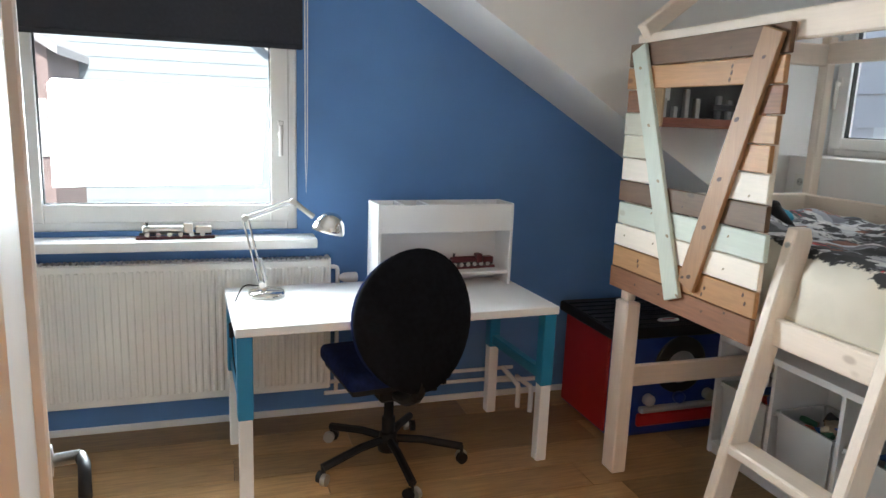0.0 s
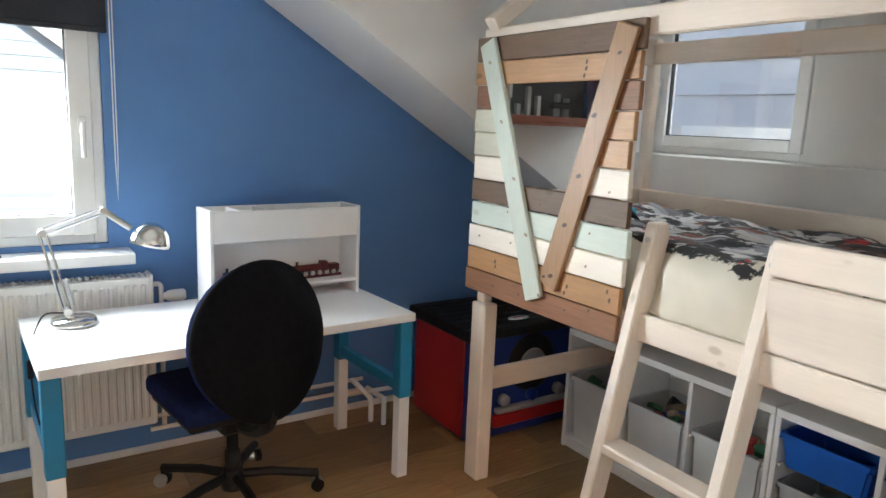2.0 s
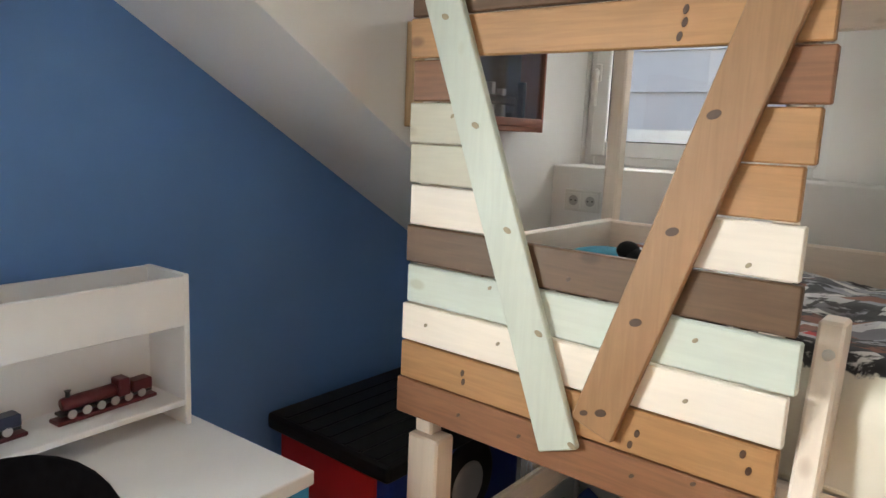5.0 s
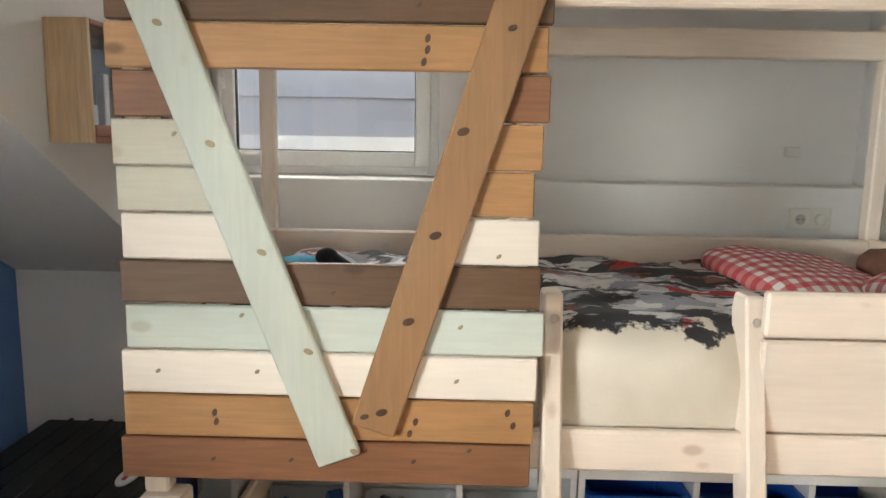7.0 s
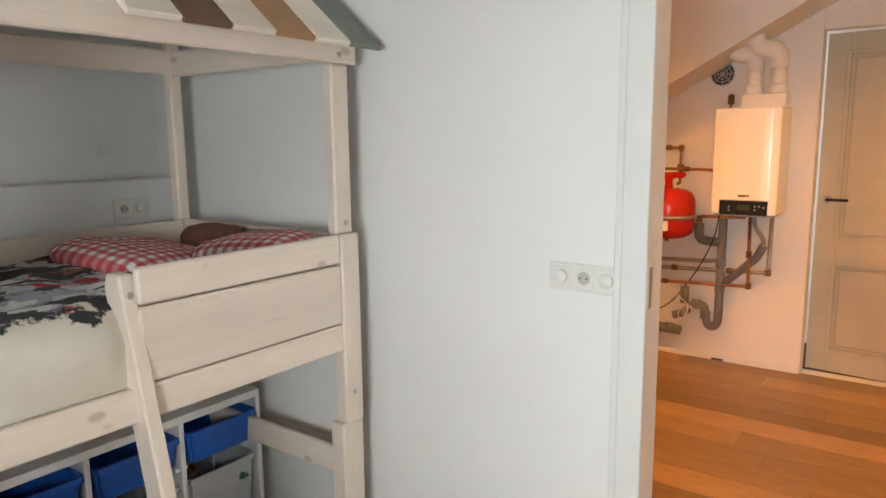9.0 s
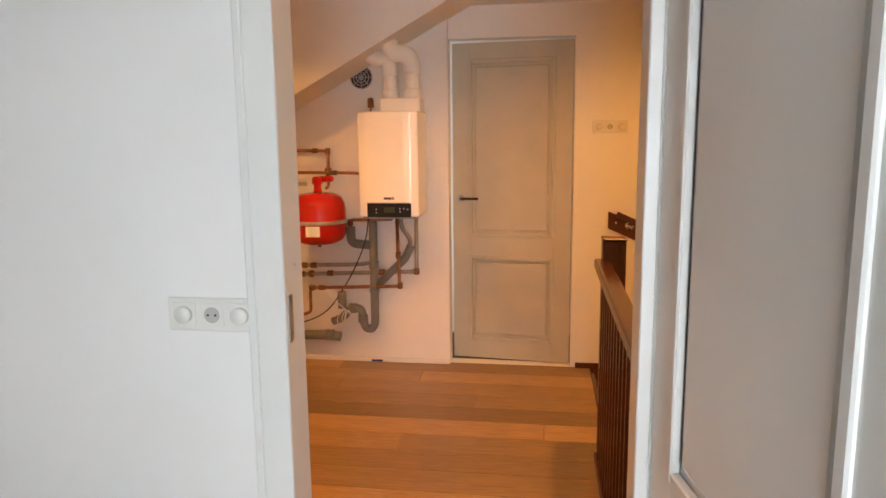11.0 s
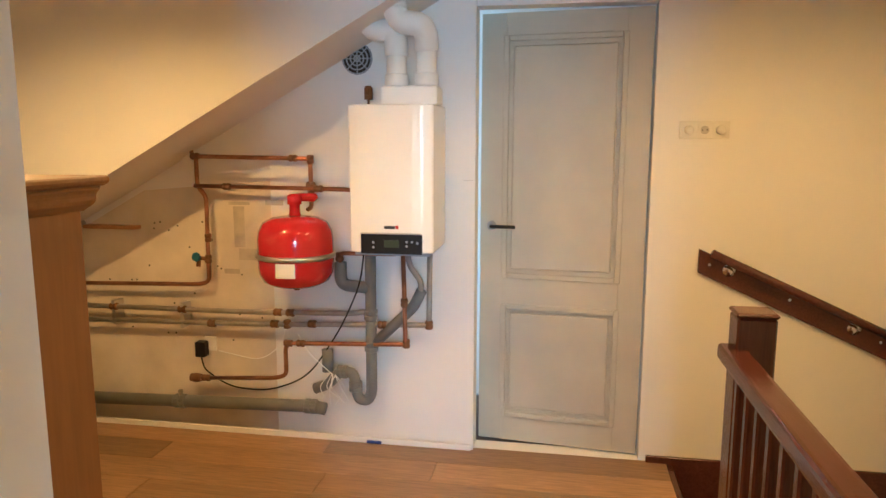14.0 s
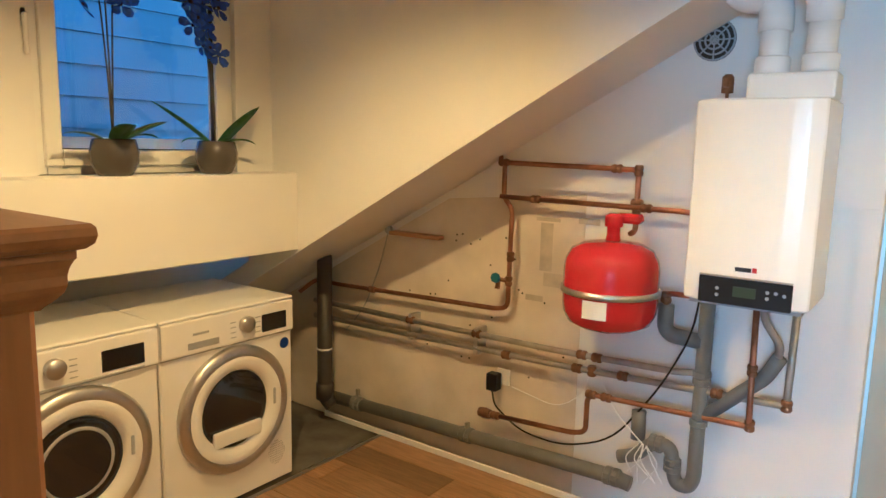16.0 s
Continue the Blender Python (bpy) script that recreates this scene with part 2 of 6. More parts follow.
def tube(points, r, seg=10, bm=None, bend=0.0):
    """A round pipe along the points; bend rounds its corners."""
    pts = [Vector(p) for p in points]
    if bend:
        out = [pts[0]]
        for a, p, c in zip(pts, pts[1:], pts[2:]):
            d0, d1 = (a - p), (c - p)
            k = min(bend, d0.length * 0.45, d1.length * 0.45)
            p0, p1 = p + d0.normalized() * k, p + d1.normalized() * k
            for i in range(6):
                t = i / 5
                out.append(p0 * (1 - t) ** 2 + p * 2 * t * (1 - t) + p1 * t * t)
        pts = out + [pts[-1]]
    b = bmesh.new()
    rings, ref = [], None
    for i, p in enumerate(pts):
        d = (pts[min(i + 1, len(pts) - 1)] - pts[max(i - 1, 0)]).normalized()
        if ref is None:
            ref = d.orthogonal().normalized()
        ref = (ref - d * ref.dot(d)).normalized()
        side = d.cross(ref)
        rings.append([b.verts.new(p + r * (ref * math.cos(2 * math.pi * k / seg) + side * math.sin(2 * math.pi * k / seg))) for k in range(seg)])
    for a, c in zip(rings, rings[1:]):
        for k in range(seg):
            b.faces.new((a[k], a[(k + 1) % seg], c[(k + 1) % seg], c[k]))
    b.faces.new(rings[0][::-1])
    b.faces.new(rings[-1])
    bmesh.ops.recalc_face_normals(b, faces=b.faces[:])
    return join(bm, b)


def prism(poly, axis, a0, a1, bm=None, bevel=0.0):
    """A prism of a polygon given in the two other axes (in xyz order), from a0 to a1 along axis."""
    b = bmesh.new()
    def vert(p, a):
        c = list(p)
        c.insert(axis, a)
        return b.verts.new(c)
    lo, hi = [vert(p, a0) for p in poly], [vert(p, a1) for p in poly]
    b.faces.new(lo)
    b.faces.new(hi)
    n = len(poly)
    for i in range(n):
        b.faces.new((lo[i], lo[(i + 1) % n], hi[(i + 1) % n], hi[i]))
    bmesh.ops.recalc_face_normals(b, faces=b.faces[:])
    if bevel:
        bmesh.ops.bevel(b, geom=b.edges[:], offset=bevel, segments=1, affect="EDGES")
    return join(bm, b)


def wall_with_holes(name, axis, p0, p1, u0, u1, z0, z1, holes, material):
    """A wall slab of p0..p1 along axis (0: x, 1: y), over u0..u1 and z0..z1, with rectangular holes (u0, u1, z0, z1)."""
    us = sorted({u0, u1, *[h[0] for h in holes], *[h[1] for h in holes]})
    zs = sorted({z0, z1, *[h[2] for h in holes], *[h[3] for h in holes]})
    b = bmesh.new()
    grid = {}
    def solid(i, k):
        if not (0 <= i < len(us) - 1 and 0 <= k < len(zs) - 1):
            return False
        cu, cz = (us[i] + us[i + 1]) / 2, (zs[k] + zs[k + 1]) / 2
        return not any(h[0] < cu < h[1] and h[2] < cz < h[3] for h in holes)
    def v(p, u, z):
        key = (p, u, z)
        if key not in grid:
            grid[key] = b.verts.new((p, u, z) if axis == 0 else (u, p, z))
        return grid[key]
    for i in range(len(us) - 1):
        for k in range(len(zs) - 1):
            if not solid(i, k):
                continue
            a, c, d, e = us[i], us[i + 1], zs[k], zs[k + 1]
            for p in (p0, p1):
                b.faces.new((v(p, a, d), v(p, c, d), v(p, c, e), v(p, a, e)))
            for nb, q in (((i - 1, k), (a, d, a, e)), ((i + 1, k), (c, d, c, e)), ((i, k - 1), (a, d, c, d)), ((i, k + 1), (a, e, c, e))):
                if not solid(*nb):
                    b.faces.new((v(p0, q[0], q[1]), v(p1, q[0], q[1]), v(p1, q[2], q[3]), v(p0, q[2], q[3])))
    bmesh.ops.recalc_face_normals(b, faces=b.faces[:])
    return tagged(mesh_object(name, b, material), kind="structure")


def structure(name, bm, material, label="", smooth=False):
    return tagged(mesh_object(name, bm, material, None, smooth), label, kind="structure")


# ---- the large structure ----
BLUE_Y, DOOR_Y0, DOOR_Y1, BACK_Y = 3.65, 0.25, 0.545, -2.675
LEFT_X, CEIL = -1.25, 2.46
DOOR_X0, DOOR_X1, DOOR_H = 0.068, 0.872, 2.25
CHEEK_Y, CHEEK2_Y, DORM_X, DORM_B = 3.10, -2.20, 3.52, 3.215
ROOF_A, ROOF_A2, ROOF_K, ROOF_K2 = 2.79, 2.885, 0.603, 0.548
WIN = (-0.71, 0.531, 0.985, 2.12)

wall_with_holes("wall_blue", 1, BLUE_Y, BLUE_Y + 0.28, LEFT_X - 0.1, 3.45, 0, 2.9, [WIN], BLUE_WALL)
wall_with_holes("wall_door", 1, DOOR_Y0, DOOR_Y1, LEFT_X, 4.2, 0, CEIL, [(DOOR_X0 - 0.03, DOOR_X1 + 0.073, 0, DOOR_H)], WHITE_WALL)
structure("wall_left", box(LEFT_X - 0.1, LEFT_X, BACK_Y, BLUE_Y, -2.6, CEIL), WHITE_WALL)
DW = (2.185, 3.098, 1.437, 2.30)
DW2 = (-1.99, -1.09, 1.45, 2.30)
wall_with_holes("wall_dormer_bedroom", 0, DORM_B, DORM_B + 0.102, DOOR_Y0 + 0.1, CHEEK_Y + 0.2, 1.1, CEIL, [DW], WHITE_WALL)
wall_with_holes("wall_dormer_landing", 0, DORM_X, DORM_X + 0.22, CHEEK2_Y, DOOR_Y0 + 0.1, 1.1, CEIL, [DW2], WHITE_WALL)
structure("wall_knee", box(2.79, 2.87, CHEEK_Y - 0.02, BLUE_Y, 0, 1.12), WHITE_WALL)
structure("wall_eaves", box(4.2, 4.3, BACK_Y, BLUE_Y, 0, 1.6), WHITE_WALL)


def slope_z(x, a=ROOF_A):
    return a - (ROOF_K if a == ROOF_A else ROOF_K2) * x


X_TOP = (ROOF_A - CEIL) / ROOF_K
X_TOP2 = (ROOF_A2 - CEIL) / ROOF_K2
structure("ceiling_slope_bedroom", prism([(X_TOP, CEIL), (4.2, slope_z(4.2)), (4.2, slope_z(4.2) + 0.12), (X_TOP, CEIL + 0.12)], 1, CHEEK_Y + 0.001, BLUE_Y - 0.001), WHITE_WALL)
structure("ceiling_slope_landing", prism([(X_TOP2, CEIL), (4.2, slope_z(4.2, ROOF_A2)), (4.2, slope_z(4.2, ROOF_A2) + 0.12), (X_TOP2, CEIL + 0.12)], 1, BACK_Y + 0.001, CHEEK2_Y - 0.001), WHITE_WALL)
structure("wall_cheek_bedroom", prism([(X_TOP + 0.002, CEIL), (DORM_B - 0.001, slope_z(DORM_B) + 0.004), (DORM_B - 0.001, CEIL)], 1, CHEEK_Y, CHEEK_Y + 0.05), WHITE_WALL)
structure("wall_cheek_landing", prism([(X_TOP2 + 0.002, CEIL), (DORM_X + 0.2, slope_z(DORM_X + 0.2, ROOF_A2) + 0.003), (DORM_X + 0.2, CEIL)], 1, CHEEK2_Y - 0.05, CHEEK2_Y), WHITE_WALL)
structure("ceiling", box(LEFT_X - 0.1, 4.3, BACK_Y - 0.1, BLUE_Y + 0.1, CEIL, CEIL + 0.1), WHITE_WALL)

structure("roof_void_cover", box(3.44, 4.2, CHEEK2_Y - 0.05, CHEEK_Y + 0.05, 1.12, 1.2), WHITE_WALL)

# boxed ledges under the dormer windows
structure("ledge_bedroom", box(3.0, DORM_B, DOOR_Y1, CHEEK_Y, 0, 1.435, 0.004), WHITE_WALL)
structure("ledge_landing", box(3.33, DORM_X + 0.05, CHEEK2_Y, DOOR_Y0, 1.07, 1.450, 0.004), WHITE_WALL)

# floor: a base slab with a stair opening and loose-laid boards on it
STAIR_X = -0.06
structure("floor_base", box(STAIR_X, 4.3, BACK_Y - 0.8, DOOR_Y0, -0.25, -0.012), FLOOR_BASE)
structure("floor_base_bedroom", box(LEFT_X, 4.3, DOOR_Y0, BLUE_Y, -0.25, -0.012), FLOOR_BASE)
structure("floor_base_hall", box(LEFT_X, STAIR_X, -0.05, DOOR_Y0, -0.25, -0.012), FLOOR_BASE)
DOOR2 = (0.085, 0.93)
wall_with_holes("wall_back", 1, BACK_Y - 0.1, BACK_Y - 0.0005, LEFT_X, 4.3, -2.6, CEIL, [(DOOR2[0], DOOR2[1], 0, DOOR_H)], WHITE_WALL)
# unseen slabs added behind the ajar door to keep sky light out of its gaps
structure("sky_block_behind_door", box(-0.2, 1.4, BACK_Y - 0.9, BACK_Y - 0.8, 0, 2.4), WHITE_WALL)
structure("sky_block_side", box(-0.3, -0.2, BACK_Y - 0.9, BACK_Y - 0.1, 0, 2.4), WHITE_WALL)
structure("sky_block_top", box(-0.3, 1.4, BACK_Y - 0.9, BACK_Y - 0.101, 2.4, 2.5), WHITE_WALL)
structure("wall_stairwell", box(LEFT_X, STAIR_X, -0.15, -0.05, -2.6, -0.012), WHITE_WALL)
structure("floor_below", box(LEFT_X, STAIR_X + 0.1, BACK_Y, -0.05, -2.7, -2.6), FLOOR_BASE)
structure("wall_stairwell_side", box(STAIR_X, STAIR_X + 0.08, BACK_Y, -0.05, -2.6, -0.25), WHITE_WALL)
structure("wall_stairs", box(LEFT_X, -1.13, BACK_Y, DOOR_Y0, -2.6, CEIL), WHITE_WALL)

# door frame of the bedroom, thin painted lining with stops
FR = bmesh.new()
for x0, x1 in ((DOOR_X0 - 0.03, DOOR_X0), (DOOR_X1, DOOR_X1 + 0.073)):
    box(x0, x1, DOOR_Y1 - 0.112, DOOR_Y1 + 0.012, 0, DOOR_H - 0.03, 0.003, FR)
box(DOOR_X0 - 0.03, DOOR_X1 + 0.073, DOOR_Y1 - 0.112, DOOR_Y1 + 0.012, DOOR_H - 0.03, DOOR_H, 0.003, FR)
DOOR_FRAME = structure("door_frame", FR, DOOR_WHITE)
for x0, x1 in ((DOOR_X0 - 0.05, DOOR_X0 - 0.03), (DOOR_X1 + 0.073, DOOR_X1 + 0.093)):
    part("architrave", box(x0, x1, DOOR_Y1, DOOR_Y1 + 0.014, 0, DOOR_H + 0.02, 0.003), DOOR_WHITE, DOOR_FRAME)
part("strike_plate", box(DOOR_X1 - 0.003, DOOR_X1 + 0.001, DOOR_Y1 - 0.03, DOOR_Y1 - 0.006, 1.12, 1.235, 0.001), STEEL, DOOR_FRAME, "dark steel strike plate")
for x in (DOOR_X0, DOOR_X1):
    part("screw_cap", lathe([(0.004, -0.001), (0.004, 0.001)], 12, pose(x, 0.485, 1.30, 0, 90, 0)), STEEL, DOOR_FRAME)


DOOR_BEIGE = mat("beige_door_paint", (0.48, 0.45, 0.36), 0.45, vary=0.08, scale=3.0, bump=0.03)


def panel_door(name, at, rz, w, h, label, handle_side, handle_z, mirror=1, paint=DOOR_WHITE):
    """A two-panel leaf; local x runs from the hinge, local y is the thickness."""
    d = thing(name, at, label, "door", rz=rz, kind="structure")
    t = 0.04
    b = bmesh.new()
    s, mid, mh = 0.125, 0.828, 0.080
    box(0, s, 0, t, 0.006, h, 0.002, b)
    box(w - s, w, 0, t, 0.006, h, 0.002, b)
    box(s, w - s, 0, t, 0.006, 0.15, 0.0, b)
    box(s, w - s, 0, t, h - 0.12, h, 0.0, b)
    box(s, w - s, 0, t, mid - mh, mid + mh, 0.0, b)
    part("leaf_frame", b, paint, d)
    for z0, z1 in ((0.15, mid - mh), (mid + mh, h - 0.12)):
        p = box(s - 0.004, w - s + 0.004, 0.016, t - 0.016, z0 - 0.004, z1 + 0.004)
        part("door_panel", p, paint, d)
        for y0, y1 in ((0.004, 0.016), (t - 0.016, t - 0.004)):
            r = box(s + 0.035, w - s - 0.035, y0 + 0.0, y1, z0 + 0.035, z1 - 0.035, 0.009)
            part("raised_field", r, paint, d)
        for y0, y1 in ((-0.009, 0.012), (t - 0.012, t + 0.009)):
            mb = bmesh.new()
            box(s - 0.012, s + 0.016, y0, y1, z0 - 0.012, z1 + 0.012, 0.004, mb)
            box(w - s - 0.016, w - s + 0.012, y0, y1, z0 - 0.012, z1 + 0.012, 0.004, mb)
            box(s + 0.016, w - s - 0.016, y0, y1, z0 - 0.012, z0 + 0.016, 0.004, mb)
            box(s + 0.016, w - s - 0.016, y0, y1, z1 - 0.016, z1 + 0.012, 0.004, mb)
            part("panel_moulding", mb, paint, d)
    hx = w - 0.06 if handle_side else 0.06
    for y, sg in ((0, -1), (t, 1)):
        hb = lathe([(0.024, 0), (0.024, 0.008), (0.010, 0.010), (0.010, 0.045)], 16, pose(hx, y, handle_z, -90 * sg, 0, 0))
        hd = part("handle_rose", hb, STEEL, d, "steel rose with lever", True)
        k = -1 if handle_side else 1
        part("lever", tube([(hx, y + sg * 0.045, handle_z), (hx + k * 0.03, y + sg * 0.05, handle_z), (hx + k * 0.13, y + sg * 0.05, handle_z)], 0.009, 10), BLACK_PLASTIC, hd, "black lever", True)
    return d


# bedroom leaf stands open into the room, landing leaf slightly ajar
panel_door("door_bedroom", (DOOR_X0 - 0.033, DOOR_Y1 + 0.02, 0.005), 100, 0.80, DOOR_H - 0.035, "white two-panel bedroom door standing open with a black lever", True, 1.03)
panel_door("door_landing", (DOOR2[0] + 0.004, BACK_Y - 0.085, 0.005), -5.5, 0.83, DOOR_H - 0.02, "off-white two-panel door slightly ajar with a dark lever", True, 1.17, paint=DOOR_BEIGE)


# ---- windows ----
def window(name, axis, plane, u0, u1, z0, z1, label, inner=0.05, sash=0.075, handle=None, inward=-1):
    """Plastic casement: outer frame, sash, pane. plane: room side face; inward: sign towards the room."""
    w = thing(name, (0, 0, 0), label, "window", kind="structure")
    def bar(bm, a0, a1, c0, c1, d0, d1, bev=0.004):
        lo, hi = sorted((plane - inward * d0, plane - inward * d1))
        if axis == 1:
            return box(a0, a1, lo, hi, c0, c1, bev, bm)
        return box(lo, hi, a0, a1, c0, c1, bev, bm)
    def ring(a0, a1, c0, c1, t, d0, d1):
        b = bmesh.new()
        bar(b, a0, a0 + t, c0, c1, d0, d1)
        bar(b, a1 - t, a1, c0, c1, d0, d1)
        bar(b, a0 + t, a1 - t, c0, c0 + t, d0, d1)
        bar(b, a0 + t, a1 - t, c1 - t, c1, d0, d1)
        return b
    part("window_frame", ring(u0, u1, z0, z1, inner, 0.0, 0.07), WHITE_PVC, w)
    part("sash", ring(u0 + inner - 0.01, u1 - inner + 0.01, z0 + inner - 0.01, z1 - inner + 0.01, sash, -0.018, 0.05), WHITE_PVC, w)
    k = inner + sash - 0.01
    gasket = ring(u0 + k - 0.002, u1 - k + 0.002, z0 + k - 0.002, z1 - k + 0.002, 0.006, 0.0, 0.03)
    part("gasket", gasket, RUBBER, w)
    pane = part("pane", bar(None, u0 + k, u1 - k, z0 + k, z1 - k, 0.018, 0.024, 0), GLASS, w)
    pane.visible_shadow = False
    if handle:
        u, z = handle
        hb = bmesh.new()
        bar(hb, u - 0.014, u + 0.014, z - 0.03, z + 0.04, -0.030, -0.018, 0.004)
        bar(hb, u - 0.010, u + 0.010, z - 0.13, z + 0.02, -0.052, -0.036, 0.006)
        bar(hb, u - 0.008, u + 0.008, z - 0.008, z + 0.012, -0.040, -0.026, 0.002)
        part("window_handle", hb, WHITE_ENAMEL, w, "white lever handle")
    return w


window("window_1", 1, BLUE_Y + 0.02, WIN[0], WIN[1], WIN[2], WIN[3], "white plastic casement window in the blue wall", 0.05, 0.085, (0.452, 1.475), -1)
window("window_2", 0, DORM_B + 0.03, DW[0], DW[1], DW[2], DW[3], "white plastic dormer window above the bed", 0.045, 0.06, (3.05, 1.80), -1)
window("window_3", 0, DORM_X + 0.03, DW2[0], DW2[1], DW2[2], DW2[3], "white plastic dormer window on the landing", 0.045, 0.065, (-1.07, 2.02), -1)
structure("window_sill", box(WIN[0] - 0.1, 0.610, 3.49, BLUE_Y + 0.05, 0.917, 0.963, 0.006, seg=2), WHITE_LAQ)
BLIND = thing("roller_blind", (0, 0, 0), "dark grey fabric roller blind half rolled down over the window", "blind")
part("roller", lathe([(0.03, -0.64), (0.03, 0.555)], 20, pose(0, 3.58, 2.16, 0, 90, 0)), STEEL, BLIND)
part("fabric", box(-0.655, 0.552, 3.600, 3.604, 1.862, 2.16), ROLLER, BLIND)
part("bottom_bar", box(-0.655, 0.552, 3.594, 3.610, 1.845, 1.868, 0.004), ROLLER, BLIND)
part("pull_cord", tube([(0.562, 3.60, 2.15), (0.564, 3.60, 1.35), (0.568, 3.60, 1.17), (0.574, 3.60, 1.35), (0.574, 3.60, 2.15)], 0.0025, 6), WHITE_PVC, BLIND, "white bead chain")

# ---- radiator ----
RAD = thing("radiator", (0, 3.60, 0), "white ribbed panel radiator under the window", "radiator")
RX0, RX1, RZ0, RZ1 = -0.78, 0.680, 0.172, 0.856
b = bmesh.new()
n = 44
for i in range(n):
    x0 = RX0 + 0.02 + (RX1 - RX0 - 0.04) * i / n
    w = (RX1 - RX0 - 0.04) / n
    box(x0 + w * 0.18, x0 + w * 0.82, -0.062, -0.045, RZ0 + 0.035, RZ1 - 0.04, 0.006, b)
part("ribs", b, WHITE_ENAMEL, RAD)
part("front_panel", box(RX0, RX1, -0.052, -0.040, RZ0, RZ1 - 0.01, 0.004), WHITE_ENAMEL, RAD)
part("back_panel", box(RX0 + 0.01, RX1 - 0.01, 0.030, 0.042, RZ0 + 0.01, RZ1 - 0.01, 0.004), WHITE_ENAMEL, RAD)
b = bmesh.new()
for i in range(62):
    x = RX0 + 0.015 + i * (RX1 - RX0 - 0.03) / 61
    box(x - 0.006, x + 0.006, -0.038, 0.028, RZ1 - 0.012, RZ1 - 0.004, 0, b)
part("top_grille", b, WHITE_ENAMEL, RAD)
for x0, x1 in ((RX0 - 0.004, RX0 + 0.012), (RX1 - 0.012, RX1 + 0.004)):
    part("end_cover", box(x0, x1, -0.055, 0.042, RZ0 + 0.005, RZ1, 0.003), WHITE_ENAMEL, RAD)
part("valve_pipe", tube([(RX1, 0.0, 0.80), (RX1 + 0.045, 0.0, 0.80), (RX1 + 0.045, 0.0, 0.73), (RX1 + 0.045, 0.02, 0.12)], 0.011, 10, bend=0.02), WHITE_ENAMEL, RAD)
valve = part("thermostat_valve", lathe([(0.012, 0), (0.016, 0.01), (0.024, 0.025), (0.026, 0.05), (0.026, 0.085), (0.020, 0.095)], 20, pose(RX1 + 0.05, -0.01, 0.745, 0, 90, 0)), WHITE_PVC, RAD, "white thermostat head", True)

PIPES = thing("heating_pipes", (0, 3.62, 0), "thin white heating pipes along the blue wall", "pipe")
for z in (0.19, 0.13):
    part("pipe", tube([(RX1 - 0.02, -0.03, z), (1.72, -0.03, z)], 0.011, 8), WHITE_ENAMEL, PIPES)
part("manifold", tube([(1.66, -0.03, 0.19), (1.66, -0.25, 0.17), (1.66, -0.25, 0.05)], 0.014, 8, bend=0.02), WHITE_ENAMEL, PIPES)
part("manifold", tube([(1.75, -0.03, 0.13), (1.75, -0.22, 0.14), (1.75, -0.22, 0.0)], 0.014, 8, bend=0.02), WHITE_ENAMEL, PIPES)
part("crossbar", tube([(1.58, -0.12, 0.155), (1.84, -0.14, 0.155)], 0.012, 8), WHITE_ENAMEL, PIPES)
structure("baseboard", box(LEFT_X, 2.79, BLUE_Y - 0.012, BLUE_Y - 0.0006, 0.0, 0.035, 0.003), WHITE_LAQ)

# ---- desk ----
DESK = thing("desk", (1.603, 2.87, 0), "white desk with teal blue height-adjustable leg sleeves", "desk", rz=2.9)
DX0, DX1, DY0, DY1, DZ = -1.396, 0.0, 0.0, 0.64, 0.75
part("desktop", box(DX0, DX1, DY0, DY1, DZ - 0.036, DZ, 0.003), WHITE_LAQ, DESK)
for x in (DX0 + 0.005, DX1 - 0.065):
    for y in (DY0 + 0.01, DY1 - 0.07):
        part("leg", box(x + 0.004, x + 0.056, y + 0.004, y + 0.056, 0, 0.62, 0.003), WHITE_LAQ, DESK)
    s = bmesh.new()
    for y in (DY0 + 0.01, DY1 - 0.07):
        box(x, x + 0.06, y, y + 0.06, 0.372, DZ - 0.037, 0.004, s)
    box(x + 0.012, x + 0.048, DY0 + 0.07, DY1 - 0.07, 0.39, 0.44, 0.003, s)
    box(x + 0.012, x + 0.048, DY0 + 0.07, DY1 - 0.07, DZ - 0.075, DZ - 0.037, 0.003, s)
    part("side_sleeve", s, TEAL, DESK, "teal blue lacquered side frame")

HUTCH = thing("desk_hutch", (1.545, 3.30, DZ), "white desk-top shelf unit with open compartments", "shelf", rz=2.9)
HX0, HX1, HY0, HY1, HT = -0.692, 0.0, 0.0, 0.180, 0.408
part("side_panel", box(HX0, HX0 + 0.016, HY0, HY1, 0, HT, 0.002), WHITE_LAQ, HUTCH)
part("side_panel", box(HX1 - 0.016, HX1, HY0, HY1, 0, HT, 0.002), WHITE_LAQ, HUTCH)
part("back_panel", box(HX0 + 0.016, HX1 - 0.016, HY1 - 0.012, HY1, 0.0, HT - 0.002), WHITE_LAQ, HUTCH)
part("front_flap", box(HX0 + 0.016, HX1 - 0.016, HY0, HY0 + 0.014, HT - 0.135, HT - 0.004, 0.002), WHITE_LAQ, HUTCH)
part("tray_bottom", box(HX0 + 0.016, HX1 - 0.016, HY0 + 0.014, HY1 - 0.012, HT - 0.135, HT - 0.12), WHITE_LAQ, HUTCH)
part("shelf", box(HX0 + 0.016, HX1 - 0.016, HY0 + 0.004, HY1 - 0.012, 0.055, 0.071, 0.002), WHITE_LAQ, HUTCH)
for x in (HX0 + 0.12, HX0 + 0.24):
    part("divider", box(x, x + 0.012, HY0 + 0.014, HY1 - 0.012, HT - 0.12, HT - 0.003), WHITE_LAQ, HUTCH)

